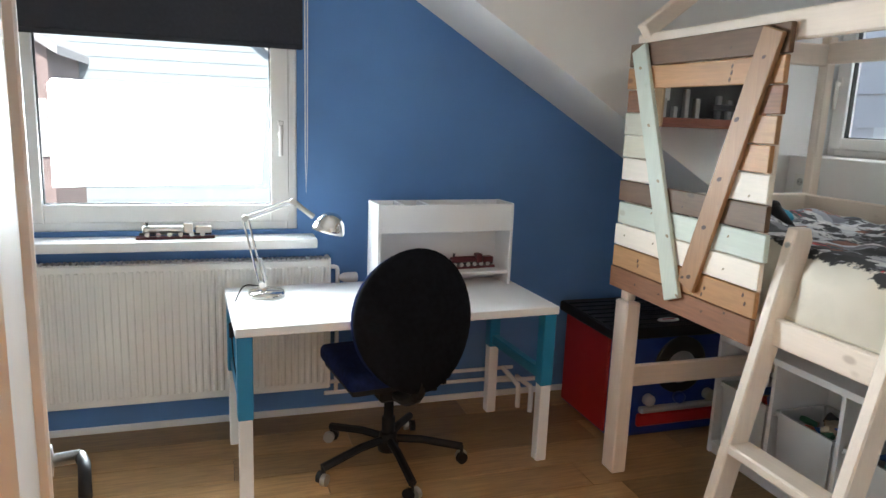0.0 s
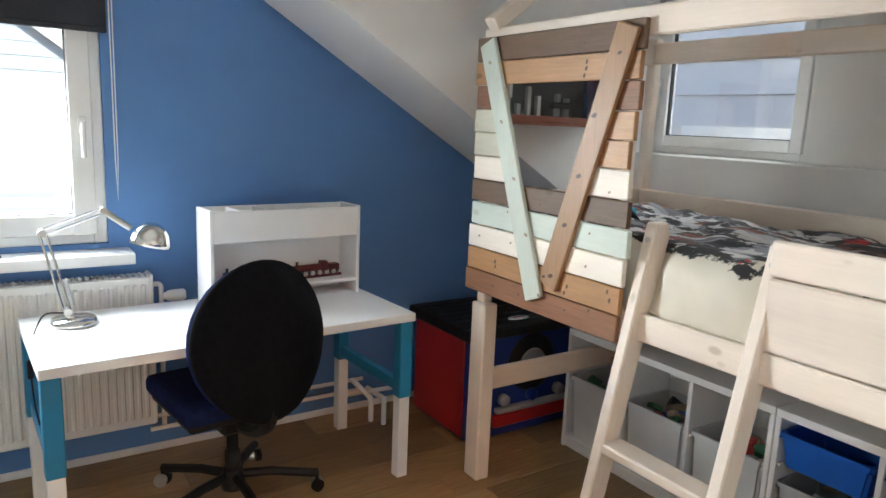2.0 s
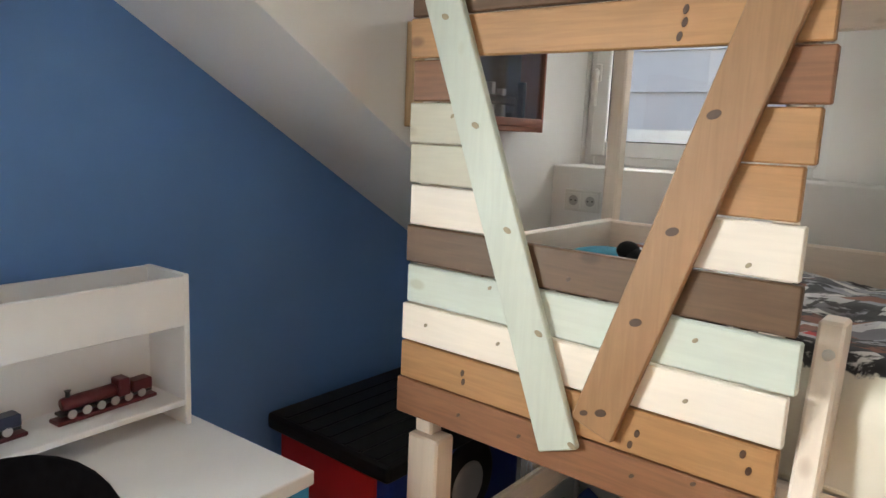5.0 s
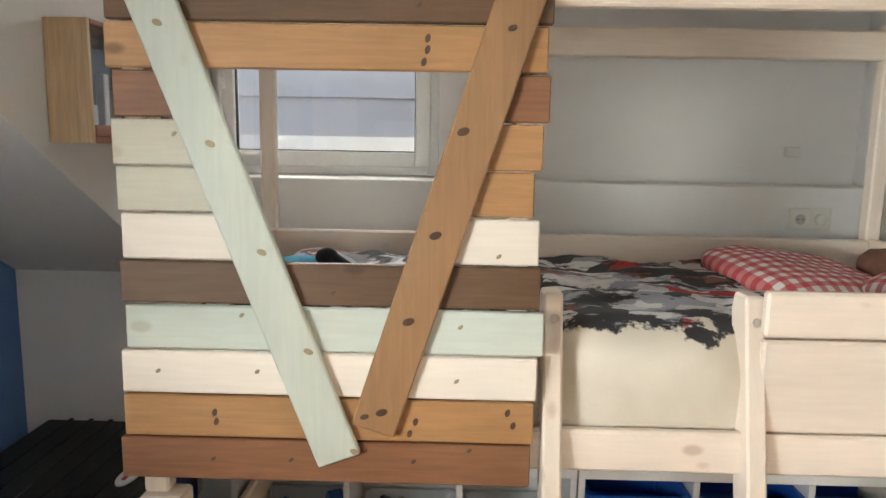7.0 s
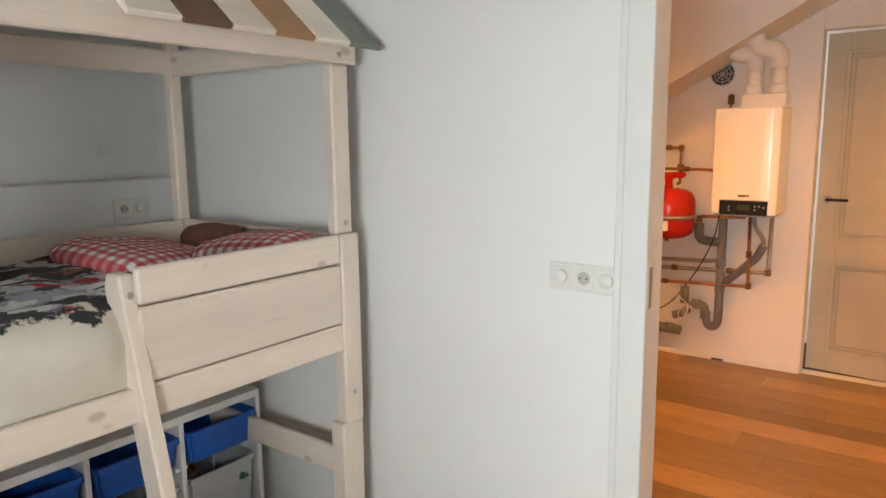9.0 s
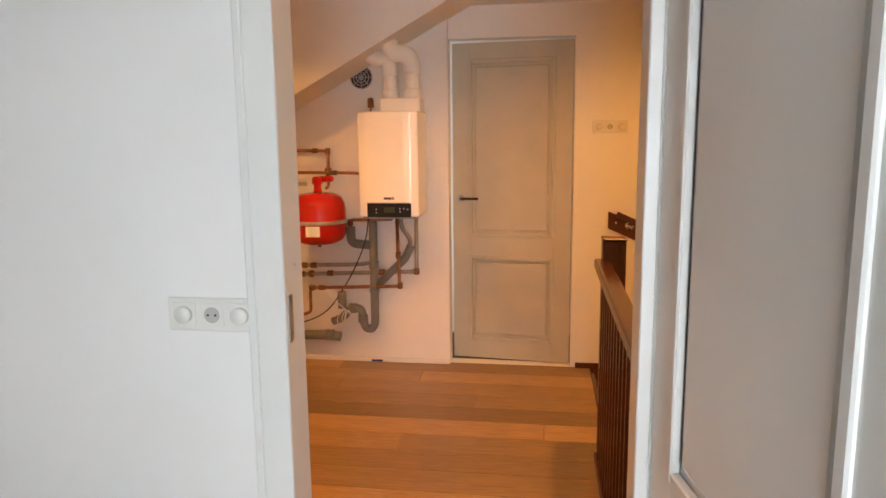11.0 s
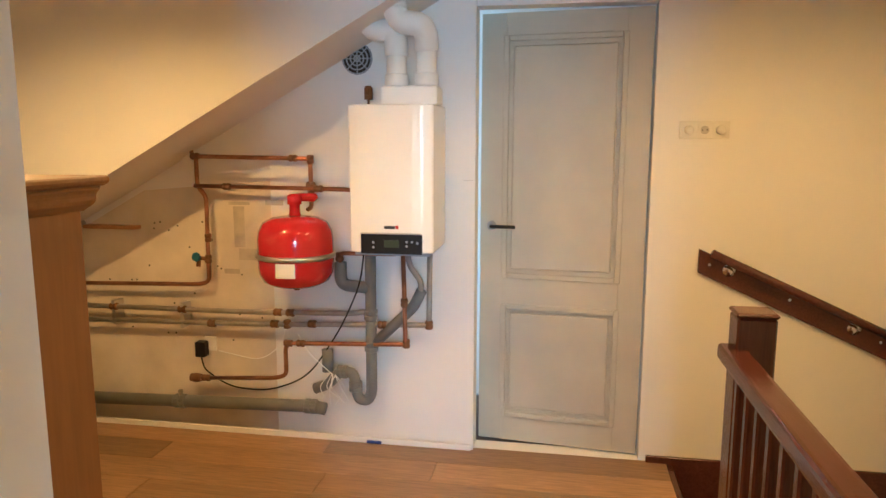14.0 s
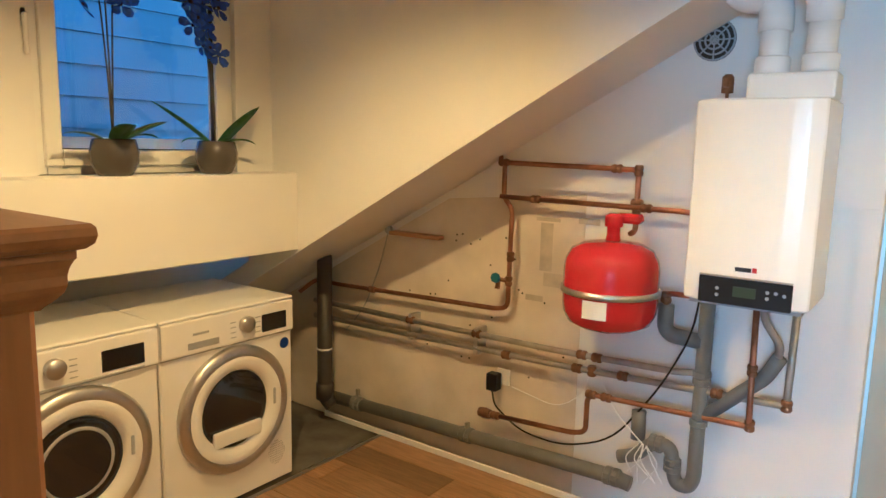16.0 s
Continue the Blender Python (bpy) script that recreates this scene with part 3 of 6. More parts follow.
# ---- office chair ----
CHX, CHY = 0.872, 3.05
CHAIR = thing("office_chair", (CHX, CHY, 0), "black office chair with an oval backrest and castors", "chair", rz=8)
b = bmesh.new()
bmesh.ops.create_uvsphere(b, u_segments=40, v_segments=20, radius=1)
for v in b.verts:
    r = math.hypot(v.co.x, v.co.z)
    k = 1 + 0.06 * v.co.z * (1 if v.co.z < 0 else -0.3)
    v.co = Vector((v.co.x * 0.262 * k, v.co.y * 0.045, v.co.z * 0.295))
    v.co.y += 0.10 * (v.co.x / 0.26) ** 2 * 0.5
back_m = pose(0, -0.30, 0.755, -7, 0, 0)
bmesh.ops.transform(b, matrix=back_m, verts=b.verts)
part("backrest", b, BLACK_FABRIC, CHAIR, "black oval backrest shell", True)
b = bmesh.new()
bmesh.ops.create_uvsphere(b, u_segments=40, v_segments=16, radius=1)
for v in b.verts:
    v.co = Vector((v.co.x * 0.262, v.co.y * 0.045 + 0.025, v.co.z * 0.287))
    v.co.y += 0.05 * (v.co.x / 0.26) ** 2
bmesh.ops.transform(b, matrix=back_m, verts=b.verts)
part("back_cushion", b, NAVY_FABRIC, CHAIR, "navy blue cushion", True)
part("seat", box(-0.24, 0.24, -0.16, 0.30, 0.42, 0.50, 0.035, seg=4), NAVY_FABRIC, CHAIR, "navy blue padded seat", True)
part("seat_shell", box(-0.22, 0.22, -0.14, 0.28, 0.395, 0.425, 0.012, seg=2), BLACK_PLASTIC, CHAIR)
part("back_arm", tube([(0, -0.325, 0.62), (0, -0.325, 0.45), (0, -0.18, 0.37), (0, 0.0, 0.36)], 0.03, 10, bend=0.06), BLACK_PLASTIC, CHAIR)
part("mechanism", box(-0.08, 0.08, -0.10, 0.12, 0.33, 0.395, 0.012), BLACK_PLASTIC, CHAIR)
part("adjust_lever", tube([(0.05, -0.05, 0.36), (0.20, -0.07, 0.355)], 0.014, 8), BLACK_PLASTIC, CHAIR)
part("column", lathe([(0.03, 0.10), (0.03, 0.22), (0.022, 0.22), (0.022, 0.34)], 18), BLACK_PLASTIC, CHAIR, smooth=True)
part("hub", lathe([(0.045, 0.06), (0.05, 0.09), (0.04, 0.14), (0.034, 0.15)], 20), BLACK_PLASTIC, CHAIR, smooth=True)
for i in range(5):
    a = 2 * math.pi * i / 5 + 0.872
    c, s = math.cos(a), math.sin(a)
    arm = part("base_arm", tube([(c * 0.03, s * 0.03, 0.115), (c * 0.15, s * 0.15, 0.11), (c * 0.34, s * 0.34, 0.075)], 0.019, 8), BLACK_PLASTIC, CHAIR)
    for q in (-0.017, 0.017):
        m = Matrix.Translation((c * 0.34 - s * q, s * 0.34 + c * q, 0.026)) @ Matrix.Rotation(a + 0.5, 4, "Z") @ Matrix.Rotation(math.pi / 2, 4, "X")
        part("castor", lathe([(0.010, -0.011), (0.026, -0.011), (0.026, 0.011), (0.010, 0.011)], 18, m), STEEL if q > 0 else BLACK_PLASTIC, arm, "black castor with a grey rim")
    part("castor_stem", tube([(c * 0.34, s * 0.34, 0.08), (c * 0.34, s * 0.34, 0.03)], 0.008, 8), BLACK_PLASTIC, arm)

# ---- desk lamp ----
LX, LY = 0.355, 3.28
DL = thing("desk_lamp", (LX, LY, DZ), "chrome jointed-arm desk lamp with a bowl shade", "lamp")
part("base", lathe([(0.0, 0), (0.080, 0), (0.082, 0.008), (0.076, 0.022), (0.02, 0.026), (0.0, 0.026)], 36, cap=False), CHROME, DL, smooth=True)
j0, j1, j2 = Vector((-0.02, 0, 0.03)), Vector((-0.085, 0.03, 0.345)), Vector((0.12, 0.03, 0.42))
part("post", tube([(0, 0, 0.024), j0], 0.012, 10), CHROME, DL)
for o in (-0.011, 0.011):
    part("lower_arm", tube([j0 + Vector((o, 0.004, 0.02)), j1 + Vector((o, 0.004, 0))], 0.0048, 8), CHROME, DL)
    part("upper_arm", tube([j1 + Vector((0, 0, o)), j2 + Vector((0, 0, o))], 0.0048, 8), CHROME, DL)
for j in (j1, j2, j0 + Vector((0, 0, 0.02))):
    part("joint", lathe([(0.014, -0.016), (0.014, 0.016)], 14, pose(*j, 90, 0, 0)), STEEL, DL)
part("spring", tube([j0 + Vector((0.02, 0, 0.04)), j0 + Vector((-0.005, 0, 0.14))], 0.007, 8), STEEL, DL)
part("neck", tube([j2, j2 + Vector((0.05, -0.01, -0.04)), j2 + Vector((0.09, -0.02, -0.07))], 0.012, 10), STEEL, DL)
shade_m = Matrix.Translation(j2 + Vector((0.155, -0.035, -0.125))) @ Matrix.Rotation(radians(14), 4, "Y")
part("shade", lathe([(0.0, 0.078), (0.024, 0.075), (0.045, 0.062), (0.064, 0.036), (0.074, 0.005), (0.076, -0.012), (0.073, -0.012), (0.070, 0.005), (0.060, 0.034), (0.040, 0.058), (0.0, 0.07)], 32, shade_m, cap=False), CHROME, DL, "mirror-bright bowl shade", True)
part("cord", tube([(-0.03, 0.02, 0.04), (-0.10, -0.02, 0.06), (-0.145, -0.10, -0.01), (-0.155, -0.12, -0.12), (-0.148, -0.14, -0.26), (-0.12, -0.20, -0.40)], 0.003, 6, bend=0.05), BLACK_PLASTIC, DL, "thin black cord")
part("cord_switch", box(-0.165, -0.145, -0.13, -0.112, -0.15, -0.08, 0.005), BLACK_PLASTIC, DL)

# ---- bunk bed with a plank house front ----
BED = thing("bunk_bed", (0, 0, 0), "whitewashed pine mid-high bed with a house frame and coloured plank front", "bed")
FX, RX, BY0, BY1 = 1.83, 2.83, 0.67, 2.785


def beam(name, lim, material, label="", bevel=0.006):
    return part(name, box(*lim, bevel), material, BED, label)


beam("post", (FX, FX + 0.07, BY1 - 0.095, BY1, 0, 0.80), WHITEWASH_Z)
beam("post", (FX + 0.02, FX + 0.065, BY1 - 0.06, BY1 - 0.005, 0.80, 1.98), WHITEWASH_Z)
beam("post", (FX + 0.004, FX + 0.07, BY0, BY0 + 0.10, 0, 0.62), WHITEWASH_Z)
beam("post", (FX, FX + 0.05, BY0, BY0 + 0.085, 0.62, 1.282), WHITEWASH_Z)
beam("post", (FX + 0.008, FX + 0.05, BY0 + 0.022, BY0 + 0.10, 1.284, 1.832), WHITEWASH_Z)
beam("post", (FX + 0.05, FX + 0.075, BY0 - 0.004, BY0 + 0.03, 0.5, 1.90), WHITEWASH_Z)
for y in (BY0 + 0.01, BY1 - 0.06):
    beam("post", (RX - 0.05, RX, y, y + 0.05, 0, 1.98), WHITEWASH_Z)
beam("side_rail", (FX + 0.004, FX + 0.032, BY0 + 0.085, BY1 - 0.06, 0.885, 0.976), WHITEWASH)
beam("rear_rail", (RX - 0.078, RX - 0.052, BY0 + 0.06, BY1 - 0.06, 1.165, 1.275), WHITEWASH)
beam("rear_rail", (RX - 0.078, RX - 0.052, BY0 + 0.06, BY1 - 0.06, 0.885, 0.975), WHITEWASH)
beam("guard_board", (FX + 0.004, FX + 0.030, BY0 + 0.087, 1.47, 0.981, 1.180), WHITEWASH)
beam("guard_board", (FX + 0.004, FX + 0.030, BY0 + 0.087, 1.47, 1.186, 1.282), WHITEWASH)
for y in (BY0 + 0.03, BY1 - 0.062):
    beam("end_rail", (FX + 0.06, RX - 0.052, y, y + 0.026, 1.165, 1.278), WHITEWASH_X)
    beam("end_rail", (FX + 0.06, RX - 0.052, y, y + 0.026, 0.885, 0.975), WHITEWASH_X)
    beam("end_rail", (FX + 0.07, RX - 0.052, y, y + 0.026, 0.40, 0.50), WHITEWASH_X)
    beam("top_cross_rail", (FX + 0.05, RX - 0.05, y, y + 0.03, 1.85, 1.945), WHITEWASH_X)
beam("top_rail", (FX - 0.002, FX + 0.03, BY0 - 0.01, BY1, 1.835, 1.925), WHITEWASH)
beam("top_rail", (RX - 0.05, RX - 0.02, BY0, BY1, 1.86, 1.955), WHITEWASH)
beam("slat_base", (FX + 0.035, RX - 0.08, BY0 + 0.06, BY1 - 0.07, 0.90, 0.925), WHITEWASH)
for x, y, z in ((FX, BY0 + 0.06, 1.32), (FX, BY0 + 0.07, 1.86), (FX, BY0 + 0.045, 0.73)):
    part("bolt", lathe([(0.009, -0.002), (0.009, 0.004), (0.004, 0.005)], 12, pose(x, y, z, 0, -90, 0)), STEEL, BED, "steel bolt head")
# roof boards on the front slope, lower ends on the top rail
ROOF_MATS = [mat("grey_green_stain", (0.20, 0.22, 0.19), 0.6, vary=0.1, scale=5, stretch=(3, 3, 0.4)), WHITE_WOOD, PINE, WHITEWASH, BROWN_WOOD, WHITE_WOOD]
y = BY0 - 0.045
for i, rm in enumerate(ROOF_MATS):
    w = 0.145
    b = box(0, 0.78, 0, w - 0.004, 0, 0.018, 0.003)
    bmesh.ops.transform(b, matrix=pose(FX - 0.075, y, 1.875, 0, -41, 0), verts=b.verts)
    part("roof_board", b, rm, BED)
    y += w
for yy in (1.62, BY1 - 0.10):
    b = box(0, 0.80, 0, 0.06, -0.03, 0.03, 0.004)
    bmesh.ops.transform(b, matrix=pose(FX - 0.02, yy, 1.93, 0, -38, 0), verts=b.verts)
    part("rafter", b, WHITEWASH_X, BED)
beam("ridge", (2.40, 2.45, BY0, BY1, 2.36, 2.42), WHITEWASH)

# plank house front: full planks below and above, pieces beside the opening
PLANKS = [(0.862, 0.952, RED_WOOD, 2.800, 1.944), (0.956, 1.045, PINE, 2.790, 1.940), (1.050, 1.139, WHITE_WOOD, 2.790, 1.936), (1.145, 1.235, MINT_WOOD, 2.777, 1.926), (1.241, 1.327, BROWN_WOOD, 2.784, 1.936)]
PX = 1.800
for z0, z1, pm, ya, yb in PLANKS:
    beam("plank", (PX, PX + 0.020, yb, ya, z0, z1), pm, "", 0.003)


def left_slat(z):
    return 2.338 + (z - 0.92) * (2.700 - 2.338) / 0.92


def right_slat(z):
    return 2.268 - (z - 0.99) * (2.268 - 1.995) / 0.86


SIDES = [(1.331, 1.422, WHITE_WOOD, WHITE_WOOD, 2.776, 1.942), (1.427, 1.515, CREAM_WOOD, PINE, 2.781, 1.955), (1.518, 1.607, CREAM_WOOD, PINE, 2.786, 1.941), (1.611, 1.700, RED_WOOD, RED_WOOD, 2.779, 1.931)]
for z0, z1, ml, mr_, ya, yb in SIDES:
    zc = (z0 + z1) / 2
    beam("plank", (PX, PX + 0.020, left_slat(zc) - 0.01, ya, z0, z1), ml, "", 0.003)
    beam("plank", (PX, PX + 0.020, yb, right_slat(zc) + 0.01, z0, z1), mr_, "", 0.003)
beam("plank", (PX, PX + 0.020, 1.938, 2.791, 1.705, 1.790), PINE, "", 0.003)
beam("plank", (PX, PX + 0.020, 1.930, 2.788, 1.794, 1.885), BROWN_WOOD, "", 0.003)
for yy in (1.96, 2.73):
    beam("plank_batten", (PX + 0.021, PX + 0.045, yy, yy + 0.04, 0.90, 1.88), WHITEWASH_Z)


def slanted(name, y0, z0, y1, z1, w, x0, x1, material, label):
    """A slat between two end points in the plane of the plank front."""
    d = Vector((0, y1 - y0, z1 - z0))
    b = box(x0, x1, -w / 2, w / 2, 0, d.length, 0.003)
    bmesh.ops.transform(b, matrix=Matrix.Translation((0, y0, z0)) @ Matrix.Rotation(-math.atan2(d.y, d.z), 4, "X"), verts=b.verts)
    return part(name, b, material, BED, label)


slanted("slanted_slat", 2.338, 0.918, 2.705, 1.865, 0.092, PX - 0.019, PX - 0.001, MINT_WOOD_Z, "pale mint slanted slat")
slanted("slanted_slat", 2.270, 0.985, 1.985, 1.868, 0.092, PX - 0.019, PX - 0.001, TAN_WOOD, "tan slanted slat with dark knots")


KNOT = mat("knot_brown", (0.07, 0.035, 0.02), 0.5, vary=0.2, scale=60, bump=0.1)
KNOT_PALE = mat("knot_pale", (0.30, 0.24, 0.15), 0.55, vary=0.2, scale=60, bump=0.1)


def wood_knot(y, z, front, size, tilt, material):
    """A flat oval knot flush with the face of a board."""
    m = pose(front - 0.0002, y, z, 0, -90, 0) @ Matrix.Rotation(radians(tilt), 4, "Z") @ Matrix.Diagonal((size * 0.7, size * 1.15, 1, 1))
    part("knot", lathe([(1.0, 0), (0.94, 0.0006)], 12, m), material, BED)


for y, z in ((2.097, 1.592), (2.147, 1.391), (2.198, 1.217), (2.251, 1.026)):
    wood_knot(y, z, PX - 0.019, 0.011, 20, KNOT)
for y, z in ((2.009, 1.784), (2.286, 1.016), (2.04, 1.595)):
    wood_knot(y, z, PX - 0.019 if y != 2.04 else PX, 0.008, 20, KNOT)
for y, z in ((2.584, 1.561), (2.489, 1.351), (2.399, 1.151), (2.306, 0.940), (2.677, 1.785)):
    wood_knot(y, z, PX - 0.019, 0.009, -20, KNOT_PALE)
for y, z in ((2.168, 1.766), (2.168, 1.745), (2.175, 1.722), (2.600, 1.010), (2.597, 0.990), (2.183, 1.000), (2.195, 0.974), (1.994, 1.024), (1.982, 0.997)):
    wood_knot(y, z, PX, 0.0075, 75, KNOT)
for y, z in ((2.351, 1.269), (2.185, 1.827), (2.606, 0.908), (2.442, 0.910), (2.186, 0.913), (2.071, 0.940)):
    wood_knot(y, z, PX, 0.0055, 40, KNOT)
for y, z in ((2.661, 1.579), (2.538, 1.218), (2.094, 1.203), (2.714, 1.097), (2.509, 1.100), (2.100, 1.089), (2.021, 1.349)):
    wood_knot(y, z, PX, 0.0055, 40, KNOT_PALE)

LADDER = thing("bed_ladder", (0, 0, 0), "whitewashed wooden ladder leaning against the bed", "ladder")
for y0 in (1.879, 1.458):
    poly = [(1.590, 0.0), (1.668, 0.0), (1.945, 1.225), (1.932, 1.264), (1.872, 1.264)]
    part("stringer", prism(poly, 1, y0, y0 + 0.041, None, 0.005), WHITEWASH_Z, LADDER)
    part("bolt", lathe([(0.010, -0.002), (0.010, 0.004), (0.004, 0.005)], 12, pose(1.862, y0 + 0.018, 1.21, 0, -90, 10)), STEEL, LADDER)
for z in (0.27, 0.545):
    x = 1.64 + (z / 1.288) * 0.262
    part("rung", box(x - 0.045, x + 0.045, 1.499, 1.879, z - 0.017, z + 0.017, 0.006), WHITEWASH, LADDER)

# ---- bedding ----
def cloth_mat(name, base, inks, scale):
    """Cotton with a collage of printed patches above a plain cream border."""
    m = mat(name, base, 0.9, vary=0.05, scale=5, bump=0.25, bscale=90)
    nt = m.node_tree
    b = nt.nodes["Principled BSDF"]
    out = b.inputs["Base Color"].links[0].from_socket
    tc = nt.nodes.new("ShaderNodeTexCoord")

    def math_node(op, a, c, d=None):
        n = nt.nodes.new("ShaderNodeMath")
        n.operation = op
        for k, v in enumerate((a, c, d)):
            if v is None:
                continue
            if isinstance(v, (int, float)):
                n.inputs[k].default_value = v
            else:
                nt.links.new(v, n.inputs[k])
        return n.outputs[0]

    def noise_node(sc, detail, stretch=(1, 1, 1)):
        mp = nt.nodes.new("ShaderNodeMapping")
        mp.inputs["Scale"].default_value = stretch
        n = nt.nodes.new("ShaderNodeTexNoise")
        n.inputs["Scale"].default_value, n.inputs["Detail"].default_value, n.inputs["Roughness"].default_value = sc, detail, 0.65
        nt.links.new(tc.outputs["Object"], mp.inputs["Vector"])
        nt.links.new(mp.outputs[0], n.inputs["Vector"])
        return n

    sep = nt.nodes.new("ShaderNodeSeparateXYZ")
    nt.links.new(tc.outputs["Object"], sep.inputs[0])
    wob = noise_node(6.0, 5)
    inner = math_node("MAXIMUM", math_node("SUBTRACT", sep.outputs[0], 1.95), 0.0)
    level = math_node("ADD", math_node("MULTIPLY_ADD", wob.outputs["Fac"], 0.16, sep.outputs[2]), inner)
    edge = nt.nodes.new("ShaderNodeMapRange")
    edge.inputs["From Min"].default_value, edge.inputs["From Max"].default_value = 1.252, 1.258
    nt.links.new(level, edge.inputs["Value"])
    # rectangular picture patches, each in one ink
    wrap = nt.nodes.new("ShaderNodeVectorMath")
    wrap.operation = "MULTIPLY_ADD"
    wrap.inputs[1].default_value = (0.05, 0.05, 0.0)
    nt.links.new(noise_node(7.0, 3).outputs["Color"], wrap.inputs[0])
    nt.links.new(tc.outputs["Object"], wrap.inputs[2])
    mp = nt.nodes.new("ShaderNodeMapping")
    mp.inputs["Scale"].default_value = (1.5, 0.8, 0.0)
    mp.inputs["Rotation"].default_value = (0, 0, 0.25)
    nt.links.new(wrap.outputs[0], mp.inputs["Vector"])
    vo = nt.nodes.new("ShaderNodeTexVoronoi")
    vo.distance = "CHEBYCHEV"
    vo.inputs["Scale"].default_value = scale
    nt.links.new(mp.outputs[0], vo.inputs["Vector"])
    sc = nt.nodes.new("ShaderNodeSeparateColor")
    nt.links.new(vo.outputs["Color"], sc.inputs[0])
    ramp = nt.nodes.new("ShaderNodeValToRGB")
    ramp.color_ramp.interpolation = "CONSTANT"
    for k, (pos, col) in enumerate(inks):
        e = ramp.color_ramp.elements[k] if k < 2 else ramp.color_ramp.elements.new(pos)
        e.position, e.color = pos, (*col, 1)
    nt.links.new(sc.outputs[0], ramp.inputs["Fac"])
    # dark line work over the patches, thick along the border
    lines = noise_node(11.0, 8, (1.9, 0.8, 1.0))
    near = nt.nodes.new("ShaderNodeMapRange")
    near.inputs["From Min"].default_value, near.inputs["From Max"].default_value = 1.255, 1.38
    near.inputs["To Min"].default_value, near.inputs["To Max"].default_value = 0.42, 0.52
    nt.links.new(level, near.inputs["Value"])
    ink = nt.nodes.new("ShaderNodeMapRange")
    ink.inputs["From Min"].default_value, ink.inputs["From Max"].default_value = 0.0, 0.05
    nt.links.new(math_node("SUBTRACT", lines.outputs["Fac"], near.outputs[0]), ink.inputs["Value"])
    for fac, a, c in ((ink.outputs[0], ramp.outputs["Color"], (0.030, 0.028, 0.030, 1)), (edge.outputs[0], out, None)):
        mx = nt.nodes.new("ShaderNodeMix")
        mx.data_type = "RGBA"
        nt.links.new(fac, mx.inputs["Factor"])
        nt.links.new(a, mx.inputs["A"])
        if c:
            mx.inputs["B"].default_value = c
            printed = mx.outputs["Result"]
        else:
            nt.links.new(printed, mx.inputs["B"])
        out = mx.outputs["Result"]
    nt.links.new(out, b.inputs["Base Color"])
    return m


INKS = [(0.0, (0.62, 0.60, 0.58)), (0.30, (0.30, 0.30, 0.33)), (0.48, (0.50, 0.49, 0.50)), (0.62, (0.05, 0.048, 0.05)), (0.80, (0.17, 0.16, 0.18)), (0.88, (0.22, 0.09, 0.06)), (0.97, (0.50, 0.03, 0.035))]
PRINT = cloth_mat("printed_duvet", (0.68, 0.62, 0.52), INKS, 15.0)
BEIGE = mat("cream_cotton", (0.66, 0.59, 0.46), 0.9, vary=0.07, scale=4, bump=0.25, bscale=80)
CHECK = mat("red_white_check", (0.75, 0.72, 0.70), 0.9, vary=0.03, bump=0.2, bscale=200)
nt = CHECK.node_tree
tc, mxr = nt.nodes.new("ShaderNodeTexCoord"), None
src = nt.nodes["Principled BSDF"].inputs["Base Color"].links[0].from_socket
for ax in (0, 1):
    sp = nt.nodes.new("ShaderNodeSeparateXYZ")
    nt.links.new(tc.outputs["Object"], sp.inputs[0])
    ms = nt.nodes.new("ShaderNodeMath")
    ms.operation = "PINGPONG"
    ms.inputs[1].default_value = 0.020
    nt.links.new(sp.outputs[ax], ms.inputs[0])
    gt = nt.nodes.new("ShaderNodeMath")
    gt.operation = "GREATER_THAN"
    gt.inputs[1].default_value = 0.010
    nt.links.new(ms.outputs[0], gt.inputs[0])
    hf = nt.nodes.new("ShaderNodeMath")
    hf.operation = "MULTIPLY"
    hf.inputs[1].default_value = 0.72
    nt.links.new(gt.outputs[0], hf.inputs[0])
    mx = nt.nodes.new("ShaderNodeMix")
    mx.data_type = "RGBA"
    mx.inputs["B"].default_value = (0.50, 0.02, 0.03, 1)
    nt.links.new(hf.outputs[0], mx.inputs["Factor"])
    nt.links.new(src, mx.inputs["A"])
    src = mx.outputs["Result"]
nt.links.new(src, nt.nodes["Principled BSDF"].inputs["Base Color"])

MATTRESS = thing("mattress", (0, 0, 0), "white mattress lying on the bed slats", "mattress")
part("mattress_body", box(FX + 0.095, RX - 0.085, BY0 + 0.07, BY1 - 0.09, 0.926, 1.06, 0.03, seg=3), mat("white_sheet", (0.78, 0.78, 0.80), 0.9, vary=0.03, bump=0.2), MATTRESS, smooth=True)


